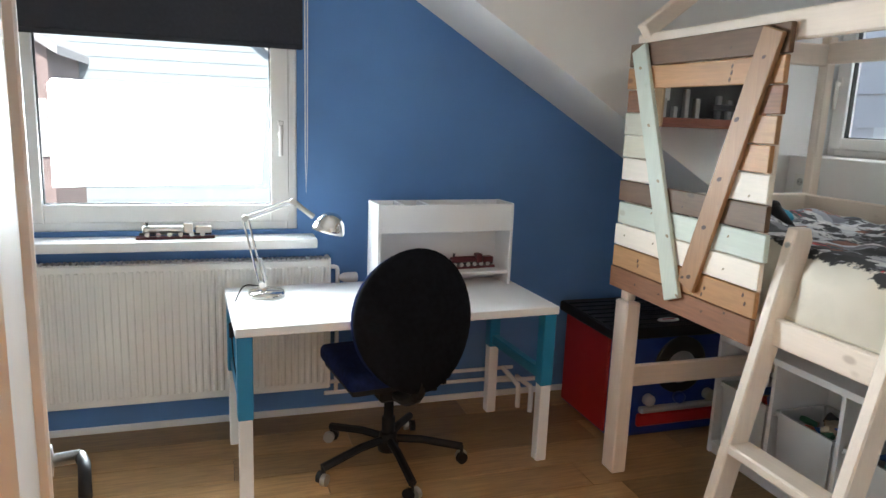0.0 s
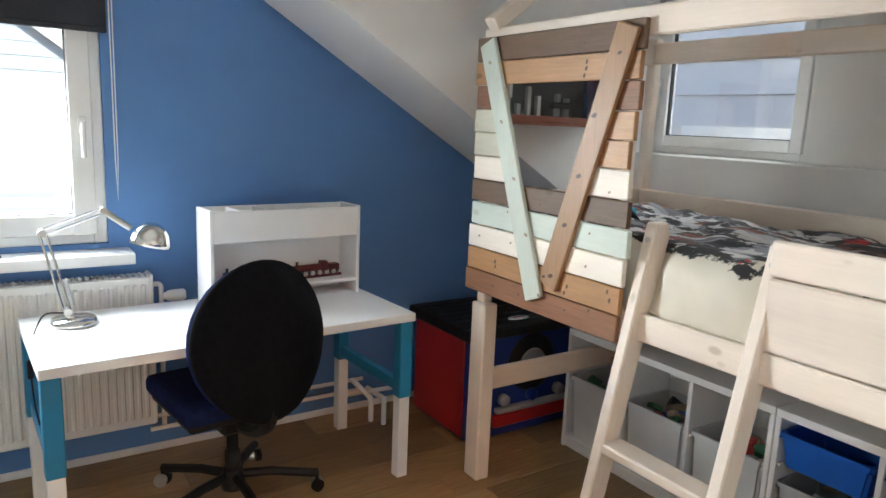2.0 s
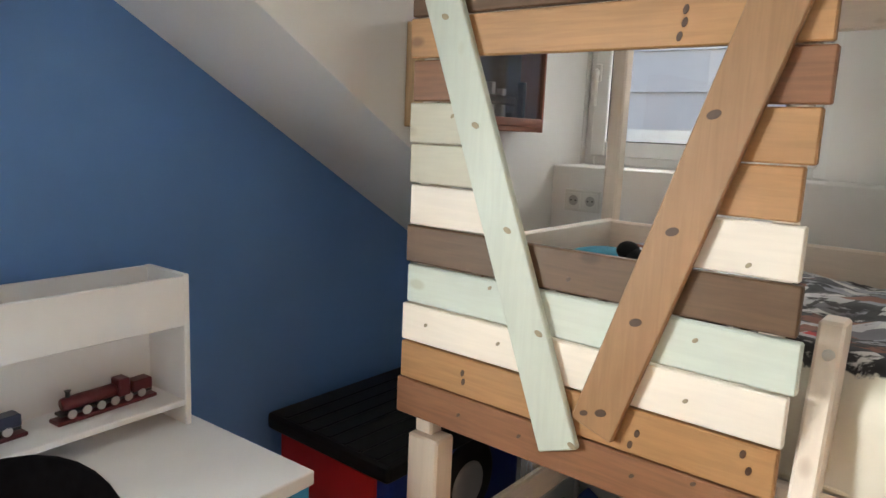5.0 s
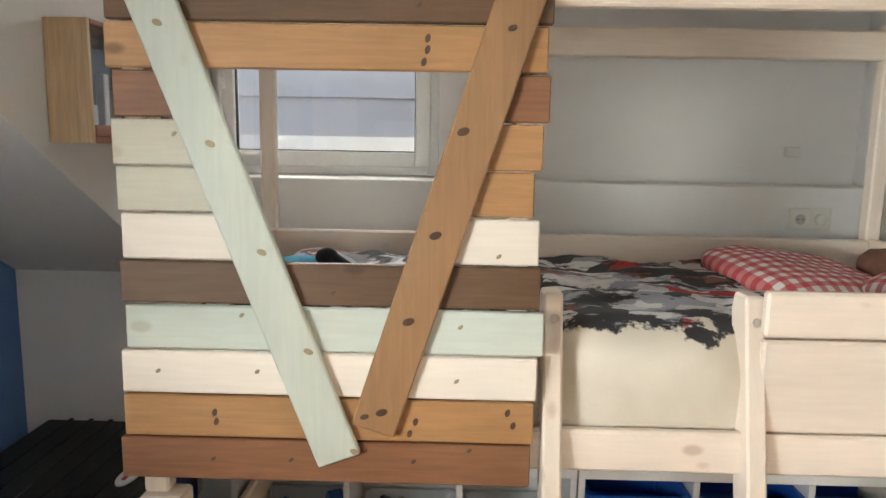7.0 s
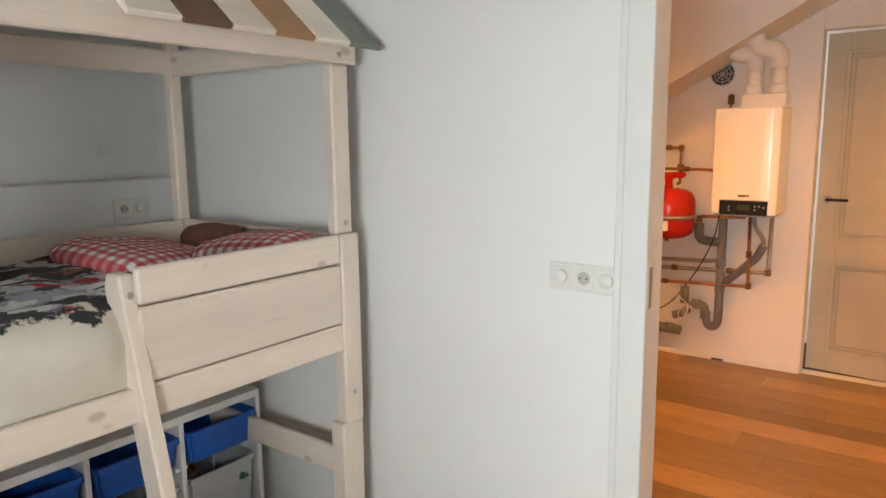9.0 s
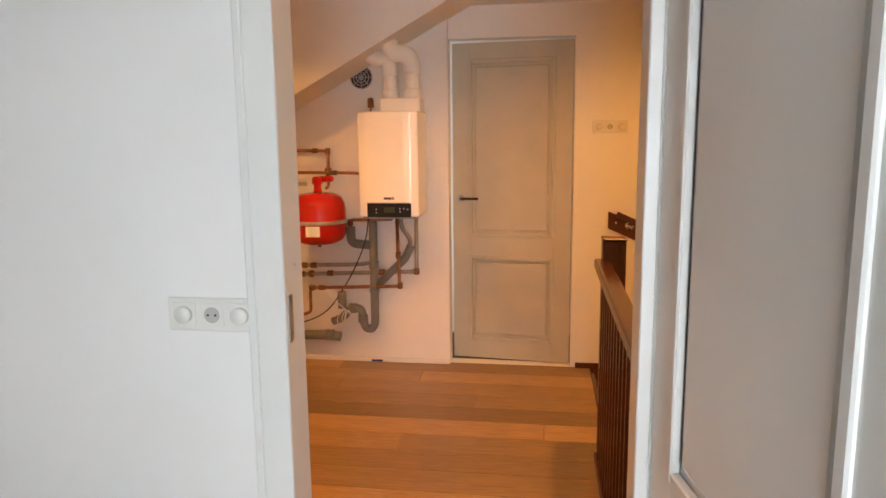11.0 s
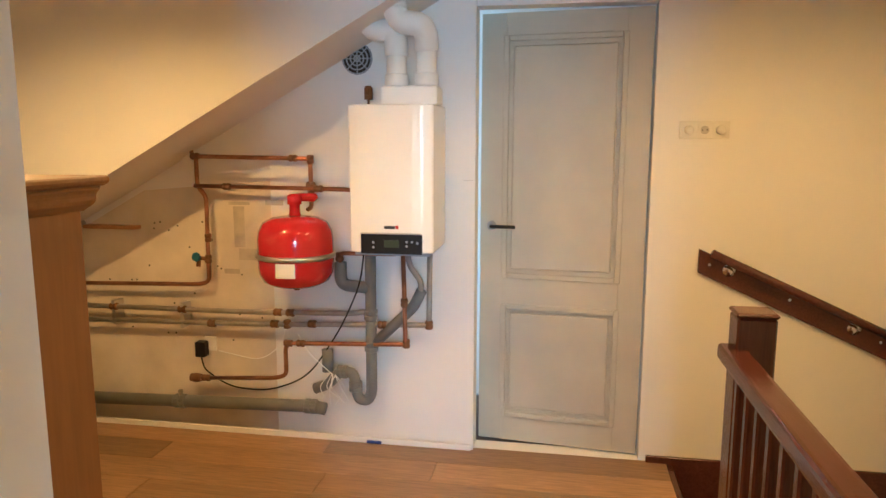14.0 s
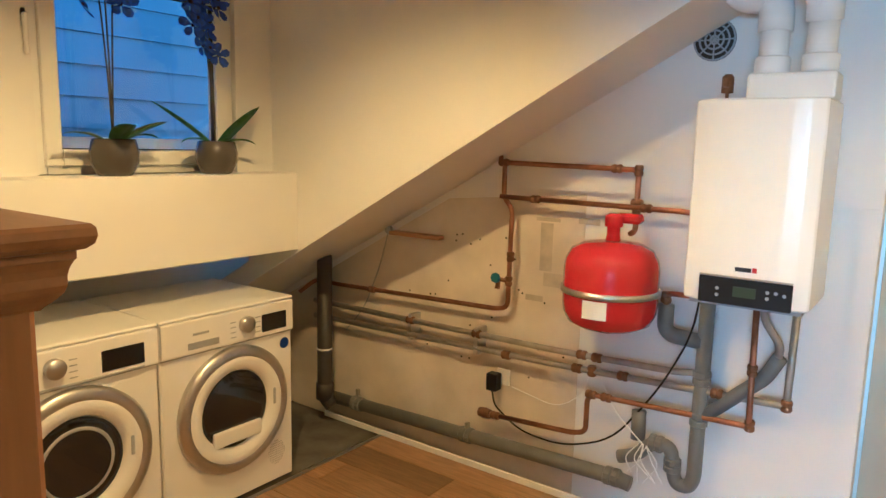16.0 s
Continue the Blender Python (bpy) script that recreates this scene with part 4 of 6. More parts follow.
def quilt(x0, x1, y0, y1, top, drop, amp, nx=70, ny=110, seed=0.0):
    """A rumpled quilt: its front hangs, bulging, to z = drop; the rest lies on the mattress."""
    b = bmesh.new()
    grid = []
    hang = 18
    for i in range(nx + 1):
        row = []
        for k in range(ny + 1):
            v = k / ny
            y = y0 + (y1 - y0) * v
            n0 = noise.noise(Vector((x0 * 5 + seed, y * 4, seed)))
            if i <= hang:
                a = i / hang
                roll = a ** 0.9 * math.pi / 2
                x = x0 + 0.12 * (1 - math.cos(roll)) + 0.014 * noise.noise(Vector((y * 8, a * 3, seed + 9))) - 0.022 * math.sin(a * math.pi) * (0.6 + n0)
                z = drop + (top - drop) * math.sin(roll) + 0.5 * amp * n0 * a
                h = 1 - ((y - 1.66) / 0.205) ** 2
                x += (0.030 - 0.075 * math.sqrt(h) if h > 0 else 0.030) * math.sin(min(1.0, a * 1.08) * math.pi) ** 0.8
                x += 0.006 * noise.noise(Vector((y * 26, a * 9, seed + 4))) * (1 - a)
            else:
                u = (i - hang) / (nx - hang)
                x = x0 + 0.12 + (x1 - x0 - 0.12) * u
                n = noise.noise(Vector((x * 5 + seed, y * 4, seed))) + 0.55 * noise.noise(Vector((x * 12, y * 10, seed + 3))) + 0.3 * abs(noise.noise(Vector((x * 20 + y * 9, y * 17, seed + 5))))
                f = min(1.0, u / 0.12)
                z = top + amp * (n * f + 0.5 * n0 * (1 - f))
                e2 = min(1.0, v / 0.05, (1 - v) / 0.05, (1 - u) / 0.05)
                z -= (1 - e2) ** 2 * (top - 1.07)
            row.append(b.verts.new((x, y, z)))
        grid.append(row)
    for i in range(nx):
        for k in range(ny):
            b.faces.new((grid[i][k], grid[i + 1][k], grid[i + 1][k + 1], grid[i][k + 1]))
    bmesh.ops.recalc_face_normals(b, faces=b.faces[:])
    return b


DUVET = thing("duvet", (0, 0, 0), "rumpled cream duvet printed with dark grey and red pictures", "bedding")
part("duvet_cover", quilt(FX + 0.040, RX - 0.10, 1.02, BY1 - 0.10, 1.205, 0.972, 0.030), PRINT, DUVET, smooth=True)
part("duvet_hem", tube([(FX + 0.046, 1.04, 0.978), (FX + 0.044, 1.5, 0.976), (FX + 0.046, BY1 - 0.12, 0.978)], 0.006, 8), BEIGE, DUVET, "cream hem")


def cushion(name, m, sx, sy, sz, material, label, category):
    b = bmesh.new()
    bmesh.ops.create_uvsphere(b, u_segments=36, v_segments=18, radius=1)
    for v in b.verts:
        c = v.co.copy()
        f = lambda a: math.copysign(abs(a) ** 0.55, a)
        v.co = Vector((f(c.x) * sx, f(c.y) * sy, c.z * sz * (1 + 0.15 * noise.noise(c * 3))))
    ob = mesh_object(name, b, material, None, True)
    ob.matrix_world = m
    return tagged(ob, label, category)


cushion("pillow", pose(2.42, 1.12, 1.20, 5, -7, 14), 0.24, 0.23, 0.055, CHECK, "red and white checked pillow lying on the bed", "pillow")
cushion("blanket", pose(2.10, 0.90, 1.235, -5, 5, 14), 0.21, 0.13, 0.045, CHECK, "red and white checked folded blanket on the bed", "blanket")
BROWN_PLUSH = mat("brown_plush", (0.16, 0.07, 0.045), 0.95, vary=0.2, scale=30, bump=0.6, bscale=300)
cushion("brown_cushion", pose(2.40, 0.84, 1.235, 0, 0, 0), 0.14, 0.08, 0.055, BROWN_PLUSH, "brown plush cushion beside the pillow", "cushion")
TOY = thing("plush_toy", (2.36, 2.48, 1.175), "black and teal plush toy lying at the foot of the bed", "toy")
TEAL_PLUSH = mat("teal_plush", (0.02, 0.22, 0.32), 0.95, vary=0.2, scale=30, bump=0.5, bscale=300)
BLACK_PLUSH = mat("black_plush", (0.008, 0.008, 0.010), 0.95, vary=0.2, scale=30, bump=0.5, bscale=300)
b = bmesh.new()
bmesh.ops.create_uvsphere(b, u_segments=24, v_segments=14, radius=1)
bmesh.ops.transform(b, matrix=pose(0, 0.06, 0.03, 0, 0, 20) @ Matrix.Diagonal((0.09, 0.12, 0.045, 1)), verts=b.verts)
part("plush_body", b, TEAL_PLUSH, TOY, "teal plush body", True)
part("plush_arm", tube([(-0.05, -0.14, 0.0), (-0.04, -0.07, 0.045), (-0.03, -0.02, 0.075)], 0.024, 14, bend=0.05), BLACK_PLUSH, TOY, "black plush arm", True)
b = bmesh.new()
bmesh.ops.create_uvsphere(b, u_segments=20, v_segments=12, radius=1)
bmesh.ops.transform(b, matrix=pose(-0.03, -0.015, 0.078) @ Matrix.Diagonal((0.028, 0.032, 0.026, 1)), verts=b.verts)
part("plush_paw", b, BLACK_PLUSH, TOY, "", True)

# ---- storage units under the bed ----
BIN_CLEAR = mat("translucent_white_plastic", (0.62, 0.63, 0.64), 0.35, vary=0.03, bump=0.0)
BIN_GREY = mat("light_grey_plastic", (0.50, 0.51, 0.52), 0.4, vary=0.03, bump=0.0)
BIN_BLUE = mat("blue_plastic", (0.008, 0.10, 0.45), 0.35, vary=0.03, bump=0.0)
CLUTTER = [mat("toy_dark", (0.05, 0.05, 0.05), 0.6), mat("toy_red", (0.4, 0.03, 0.03), 0.5), mat("toy_green", (0.05, 0.2, 0.1), 0.5), mat("toy_grey", (0.25, 0.25, 0.26), 0.5), mat("toy_blue", (0.03, 0.1, 0.35), 0.5), mat("toy_tan", (0.4, 0.3, 0.2), 0.6)]


def storage_bin(at, w, d, h, material, label, fill=0):
    """An open tapered bin with a rolled rim; y is its width, x its depth."""
    o = thing("storage_bin", at, label, "storage bin", "bins in the storage units")
    b = bmesh.new()
    def ring(f, z, inset=0.0):
        hw, hd = w / 2 * f - inset, d / 2 * f - inset
        return [b.verts.new((sx * hd, sy * hw, z)) for sx, sy in ((-1, -1), (1, -1), (1, 1), (-1, 1))]
    rings = [ring(0.86, 0.0), ring(0.95, h - 0.02), ring(1.0, h - 0.018), ring(1.0, h), ring(0.95, h), ring(0.95, h, 0.004), ring(0.85, 0.006, 0.004)]
    b.faces.new(rings[0][::-1])
    for p, q in zip(rings, rings[1:]):
        for i in range(4):
            b.faces.new((p[i], p[(i + 1) % 4], q[(i + 1) % 4], q[i]))
    b.faces.new(rings[-1])
    bmesh.ops.recalc_face_normals(b, faces=b.faces[:])
    bmesh.ops.bevel(b, geom=[e for e in b.edges if abs((e.verts[0].co - e.verts[1].co).normalized().z) > 0.8], offset=0.012, segments=2, affect="EDGES")
    part("tub", b, material, o)
    rnd = random.Random(int(at[1] * 1000) + fill)
    for i in range(fill):
        x, y = rnd.uniform(-d * 0.36, d * 0.36), rnd.uniform(-w * 0.34, w * 0.34)
        s = rnd.uniform(0.02, 0.05)
        c = box(-s, s, -s * 0.6, s * 0.6, -s * 0.35, s * 0.35, 0.006, None, pose(x, y, h - 0.03 - 0.04 * rnd.random(), rnd.uniform(-40, 40), rnd.uniform(-40, 40), rnd.uniform(0, 180)), 2)
        part("toy_piece", c, rnd.choice(CLUTTER), o)
    return o


SX0, SX1, SH = 2.42, 2.74, 0.60
for u, (ya, yb) in enumerate(((1.725, 2.785), (0.66, 1.72))):
    S = thing("storage_unit", (0, 0, 0), "white open storage unit with bins under the bed", "storage unit", "storage units under the bed")
    part("top_panel", box(SX0, SX1, ya, yb, SH - 0.03, SH, 0.002), WHITE_LAQ, S)
    part("bottom_panel", box(SX0, SX1, ya, yb, 0.04, 0.06, 0.002), WHITE_LAQ, S)
    part("plinth", box(SX0 + 0.012, SX0 + 0.03, ya + 0.02, yb - 0.02, 0.0, 0.04), WHITE_LAQ, S)
    part("back_panel", box(SX1 - 0.008, SX1, ya + 0.02, yb - 0.02, 0.06, SH - 0.03), WHITE_LAQ, S)
    col = (yb - ya - 0.02) / 3
    for i in range(4):
        y = ya + i * col
        part("upright", box(SX0, SX1 - 0.008, y, y + 0.02, 0.0 if i in (0, 3) else 0.06, SH - 0.03, 0.002), WHITE_LAQ, S)
    for i in range(3):
        yc = ya + 0.01 + col * (i + 0.5)
        if u == 0:
            part("runner", box(SX0 + 0.01, SX1 - 0.02, yc - col / 2 + 0.012, yc - col / 2 + 0.022, 0.345, 0.355), WHITE_LAQ, S)
            part("runner", box(SX0 + 0.01, SX1 - 0.02, yc + col / 2 - 0.022, yc + col / 2 - 0.012, 0.345, 0.355), WHITE_LAQ, S)
            storage_bin((SX0 + 0.15, yc, 0.0615), col - 0.03, 0.29, 0.31, BIN_CLEAR, "translucent white plastic bin filled with toys", 14)
        else:
            storage_bin((SX0 + 0.13, yc, 0.40), col - 0.03, 0.29, 0.125, BIN_BLUE, "blue plastic bin in a storage unit", 0)
            for q in (yc - col / 2 + 0.011, yc + col / 2 - 0.021):
                part("runner", box(SX0 + 0.01, SX1 - 0.02, q, q + 0.018, 0.388, 0.399), WHITE_LAQ, S)
            storage_bin((SX0 + 0.15, yc, 0.0615), col - 0.03, 0.29, 0.27, BIN_GREY, "light grey plastic bin under a blue bin", 6)

# ---- toy chest ----
CHEST = thing("toy_chest", (0, 0, 0), "blue and red plastic toy chest with a black lid", "toy chest")
CH_BLUE = mat("chest_blue", (0.006, 0.03, 0.22), 0.35, vary=0.05, bump=0.0)
CH_RED = mat("chest_red", (0.42, 0.012, 0.015), 0.4, vary=0.05, bump=0.0)
CH_GREY = mat("chest_grey", (0.35, 0.36, 0.38), 0.5, vary=0.08, bump=0.0)
CX0, CX1, CY0, CY1 = 1.99, 2.72, 3.0, 3.52
part("chest_body", box(CX0 + 0.012, CX1, CY0, CY1, 0.0, 0.53, 0.02, seg=2), CH_BLUE, CHEST)
part("side_cover", box(CX0, CX0 + 0.014, CY0 + 0.05, CY1 - 0.02, 0.02, 0.52, 0.004), CH_RED, CHEST, "red side panel")
part("lid", box(CX0 - 0.03, CX1 + 0.02, CY0 - 0.03, CY1 + 0.02, 0.525, 0.585, 0.02, seg=3), BLACK_PLASTIC, CHEST, "black ribbed lid")
for i in range(7):
    part("lid_rib", box(CX0 - 0.02, CX1 + 0.01, CY0 + 0.02 + i * 0.07, CY0 + 0.035 + i * 0.07, 0.586, 0.592, 0.002), BLACK_PLASTIC, CHEST)
badge = part("badge", lathe([(0.055, 0), (0.055, 0.004), (0.05, 0.006)], 28, pose(2.32, 3.05, 0.592) @ Matrix.Diagonal((1.15, 0.5, 1, 1))), WHITE_PVC, CHEST, "oval white badge")
part("badge_mark", box(2.285, 2.355, 3.044, 3.056, 0.598, 0.600), CH_RED, badge)
part("front_disc", lathe([(0.085, 0), (0.085, 0.014), (0.07, 0.02)], 28, pose(2.38, CY0, 0.36, 90, 0, 0)), CH_GREY, CHEST, "round grey boss on the front", True)
part("front_arch", lathe([(0.15, 0), (0.15, 0.008), (0.14, 0.012)], 32, pose(2.38, CY0, 0.37, 90, 0, 0)), BLACK_PLASTIC, CHEST, "", True)
part("buffer_beam", box(2.14, 2.66, CY0 - 0.03, CY0, 0.06, 0.13, 0.01), CH_RED, CHEST, "red moulded buffer beam")
part("buffer_plate", box(2.15, 2.65, CY0 - 0.04, CY0, 0.135, 0.165, 0.008), CH_GREY, CHEST, "white moulded running plate")
for x in (2.20, 2.38, 2.56):
    part("buffer", lathe([(0.03, 0), (0.03, 0.03), (0.022, 0.035)], 16, pose(x, CY0 - 0.005, 0.20, 90, 0, 0)), CH_GREY if x != 2.38 else CH_BLUE, CHEST, "", True)

# ---- display case on the dormer cheek ----
CASE = thing("display_case", (2.42, CHEEK_Y, 1.70), "shallow wooden wall case with small models behind glass", "display case")
CASE_RED = wood("red_brown_case_wood", (0.30, 0.10, 0.055), 0, 0.45, 0.2, 0.0)
CASE_PALE = wood("pale_case_wood", (0.52, 0.36, 0.21), 2, 0.5, 0.2, 0.0)
part("side_panel", box(-0.30, -0.288, -0.11, -0.002, -0.145, 0.150, 0.002), CASE_PALE, CASE)
part("side_panel", box(0.288, 0.30, -0.11, -0.002, -0.145, 0.150, 0.002), CASE_RED, CASE)
part("bottom_panel", box(-0.288, 0.288, -0.11, -0.002, -0.145, -0.128, 0.002), CASE_RED, CASE)
part("top_panel", box(-0.288, 0.288, -0.11, -0.002, 0.138, 0.150, 0.002), CASE_RED, CASE)
part("back_panel", box(-0.288, 0.288, -0.012, -0.003, -0.128, 0.138), mat("case_back", (0.05, 0.055, 0.06), 0.6, vary=0.5, scale=14), CASE)
part("front_frame", box(-0.288, 0.288, -0.112, -0.102, -0.128, -0.10, 0.002), CASE_RED, CASE)
rnd = random.Random(5)
for i in range(9):
    x = -0.25 + i * 0.062
    h = rnd.uniform(0.03, 0.17)
    part("model", box(x - 0.012, x + 0.012, -0.06, -0.035, -0.128, -0.128 + h, 0.003), rnd.choice([CH_GREY, BLACK_PLASTIC, STEEL]), CASE)
part("model", box(0.02, 0.18, -0.07, -0.03, -0.06, -0.03, 0.006), BLACK_PLASTIC, CASE)
part("tag", box(-0.245, -0.195, -0.014, -0.0125, -0.02, 0.09), WHITE_LAQ, CASE)
gp = part("glass_front", box(-0.287, 0.287, -0.100, -0.097, -0.099, 0.138), GLASS, CASE)
gp.visible_shadow = False


# ---- switches and sockets ----
SWITCH = mat("cream_switch_plastic", (0.74, 0.73, 0.68), 0.35, vary=0.02, bump=0.0)
DARK_HOLE = mat("dark_hole", (0.02, 0.02, 0.02), 0.6)


def wall_plate(m, kinds, label):
    """A switch plate of one or more gangs in local x (width), z (height), facing local -y."""
    w = 0.071 * len(kinds) + 0.012
    o = thing("wall_switch", (0, 0, 0), label, "wall switch")
    o.matrix_world = m
    part("cover_plate", box(-w / 2, w / 2, -0.009, -0.0005, -0.041, 0.041, 0.003), SWITCH, o)
    for i, k in enumerate(kinds):
        x = -w / 2 + 0.006 + 0.071 * (i + 0.5)
        ins = part("insert", box(x - 0.030, x + 0.030, -0.012, -0.009, -0.030, 0.030, 0.002), SWITCH, o)
        if k == "dial":
            part("dial", lathe([(0.021, 0), (0.021, 0.010), (0.019, 0.013)], 24, pose(x, -0.012, 0, 90, 0, 0)), SWITCH, ins, "", True)
        elif k == "socket":
            part("socket_well", lathe([(0.0195, 0.0), (0.0195, 0.0012)], 24, pose(x, -0.0121, 0, 90, 0, 0)), mat("socket_shade", (0.45, 0.44, 0.41), 0.5), ins)
            for q in (-0.0095, 0.0095):
                part("contact_hole", lathe([(0.003, 0), (0.003, 0.001)], 10, pose(x + q, -0.0134, 0, 90, 0, 0)), DARK_HOLE, ins)
    return o


wall_plate(pose(1.056, DOOR_Y1, 1.188, 0, 0, 180), ["dial", "socket", "dial"], "cream three-gang plate with two dimmers and a socket")
wall_plate(pose(-0.145, BACK_Y, 1.660, 0, 0, 180), ["dial", "socket", "dial"], "cream three-gang plate on the landing wall")
wall_plate(pose(3.0, 0.815, 1.318, 0, 0, -90), ["socket", "dial"], "cream two-gang plate above the bed")
wall_plate(pose(3.0, 2.96, 1.305, 0, 0, -90), ["socket", "socket"], "cream double socket beside the bed post")
part("thermostat", box(-0.022, -0.0005, -0.03, 0.03, -0.02, 0.02, 0.004), SWITCH, thing("room_sensor", (DORM_B, 0.80, 1.56), "small white room sensor on the wall", "sensor"))

# ---- model locomotives ----
LOCO_RED = mat("maroon_enamel", (0.10, 0.012, 0.016), 0.35, vary=0.1, bump=0.0)
LOCO_BLACK = mat("loco_black", (0.015, 0.015, 0.018), 0.35, vary=0.1, bump=0.0)
LOCO_BLUE = mat("loco_navy", (0.012, 0.018, 0.05), 0.35, vary=0.1, bump=0.0)


def model_train(at, rz, length, body, label):
    t = thing("model_train", at, label, "model train", "model trains", rz=rz)
    L = length
    part("track_base", box(-L / 2, L / 2, -0.022, 0.022, 0, 0.010, 0.002), LOCO_RED, t, "maroon display base")
    part("chassis", box(-L * 0.46, L * 0.46, -0.016, 0.016, 0.018, 0.026, 0.002), LOCO_BLACK, t)
    part("boiler", lathe([(0.015, 0), (0.017, 0.01), (0.017, L * 0.5), (0.012, L * 0.52)], 16, pose(-L * 0.42, 0, 0.044, 0, 90, 0)), body, t, smooth=True)
    part("cab", box(L * 0.10, L * 0.22, -0.020, 0.020, 0.026, 0.072, 0.003), body, t)
    part("tender", box(L * 0.25, L * 0.46, -0.019, 0.019, 0.026, 0.056, 0.003), body, t)
    part("chimney", lathe([(0.006, 0), (0.005, 0.012), (0.008, 0.018)], 12, pose(-L * 0.36, 0, 0.058)), LOCO_BLACK, t)
    for i in range(6):
        x = -L * 0.36 + i * L * 0.14
        for s in (-1, 1):
            part("wheel", lathe([(0.011, -0.002), (0.011, 0.002)], 14, pose(x, s * 0.017, 0.021, 90, 0, 0)), STEEL, t)
    return t


model_train((-0.03, 3.57, 0.964), 2, 0.34, STEEL, "grey model steam locomotive on a maroon base on the window sill")
model_train((1.36, 3.385, DZ + 0.0715), 6, 0.26, LOCO_RED, "dark maroon model locomotive on the desk shelf")
model_train((1.04, 3.365, DZ + 0.0715), 6, 0.26, LOCO_BLUE, "dark navy model locomotive on the desk shelf")

# ---- landing: stairs, balustrade, wall handrail ----
STAIR = thing("staircase", (0, 0, 0), "dark mahogany winding staircase going down from the landing", "staircase", kind="structure")
for i, (x0, x1, y0, y1) in enumerate(((-0.42, -0.06, BACK_Y + 0.001, -1.40), (-0.78, -0.40, BACK_Y + 0.001, -1.40), (-1.129, -0.76, BACK_Y + 0.001, -1.40), (-1.129, -0.20, -1.42, -1.12), (-1.129, -0.20, -1.14, -0.84), (-1.129, -0.20, -0.86, -0.56))):
    z = -0.185 * (i + 1)
    part("tread", box(x0, x1, y0, y1, z - 0.04, z, 0.008), MAHOGANY_Y, STAIR)
    part("riser", box(x0, x0 + 0.02, y0, y1, z - 0.185, z - 0.04) if i < 3 else box(x0, x1, y1 - 0.02, y1, z - 0.185, z - 0.04), MAHOGANY_Y, STAIR)
part("nosing", box(-0.085, -0.045, BACK_Y + 0.001, -0.05, -0.06, -0.002, 0.008), MAHOGANY_Y, STAIR)
part("wall_string", box(-1.128, 0.05, BACK_Y + 0.001, BACK_Y + 0.02, -0.30, 0.035, 0.004), MAHOGANY_Y, STAIR)
part("corner_post", box(-1.129, -1.085, BACK_Y + 0.021, BACK_Y + 0.065, -0.9, 0.62, 0.004), MAHOGANY, STAIR)

BAL = thing("balustrade", (0, 0, 0), "dark mahogany balustrade with a newel post beside the stairwell", "balustrade")
newel = part("newel_post", box(-0.115, -0.005, -1.385, -1.285, 0.0, 1.10, 0.006), MAHOGANY, BAL)
part("newel_cap", box(-0.119, -0.001, -1.389, -1.281, 1.10, 1.115, 0.006), MAHOGANY, newel)
part("handrail", box(-0.045, 0.030, -1.37, 0.245, 0.955, 1.005, 0.016, seg=3), MAHOGANY_Y, BAL)
part("base_rail", box(-0.045, 0.015, -1.285, 0.245, 0.0, 0.03, 0.006), MAHOGANY_Y, BAL)
for i in range(14):
    y = -1.235 + i * 0.105
    part("baluster", box(-0.032, 0.002, y - 0.017, y + 0.017, 0.03, 0.955, 0.006), MAHOGANY, BAL)

HR = thing("wall_handrail", (0, 0, 0), "dark wooden handrail on a wall board along the stairs", "handrail")
poly = [(-0.150, 1.100), (-0.150, 0.985), (-1.10, 0.555), (-1.10, 0.672)]
part("wall_board", prism(poly, 1, BACK_Y + 0.001, BACK_Y + 0.022, None, 0.003), MAHOGANY_Y, HR)
part("rail", tube([(-0.20, BACK_Y + 0.06, 1.085), (-1.06, BACK_Y + 0.06, 0.695)], 0.021, 14), MAHOGANY_Y, HR, smooth=True)
part("rail", tube([(-1.075, BACK_Y + 0.09, 0.66), (-1.075, -1.9, 0.16), (-1.075, -1.2, -0.35)], 0.021, 14), MAHOGANY_Y, HR, smooth=True)
for x, z in ((-0.29, 1.0), (-0.86, 0.74)):
    part("bracket", lathe([(0.030, 0), (0.030, 0.004), (0.022, 0.008), (0.008, 0.01), (0.008, 0.04)], 20, pose(x, BACK_Y + 0.023, z, 90, 0, 0)), CHROME, HR, "chrome bracket", True)
for x, z in ((-0.20, 1.025), (-0.57, 0.868), (-0.98, 0.682)):
    part("screw", lathe([(0.007, 0), (0.006, 0.002)], 10, pose(x, BACK_Y + 0.023, z, 90, 0, 0)), STEEL, HR)

# ---- boiler wall ----
structure("wall_lining", prism([(DOOR2[1], 1.415), (2.50, 1.415), (2.50, slope_z(2.50, ROOF_A2) + 0.02), (DOOR2[1], slope_z(DOOR2[1], ROOF_A2) + 0.02)], 1, BACK_Y + 0.0005, BACK_Y + 0.03), WHITE_WALL)
structure("wall_lining_strip", prism([(DOOR2[1], 0), (1.01, 0), (0.985, 0.36), (0.990, 1.414), (DOOR2[1], 1.414)], 1, BACK_Y + 0.0005, BACK_Y + 0.03), WHITE_WALL)
structure("wall_plaster_patch", prism([(2.02, 0.0), (4.19, 0.0), (4.19, 0.55), (2.75, 1.34), (2.02, 1.40)], 1, BACK_Y + 0.0005, BACK_Y + 0.004), PLASTER)
structure("baseboard_landing", box(0.94, 3.6, BACK_Y + 0.031, BACK_Y + 0.045, 0, 0.032, 0.003), WHITE_WALL)
structure("roof_batten", box(2.78, 3.10, BACK_Y + 0.005, BACK_Y + 0.06, 1.13, 1.15, 0.003), PINE)

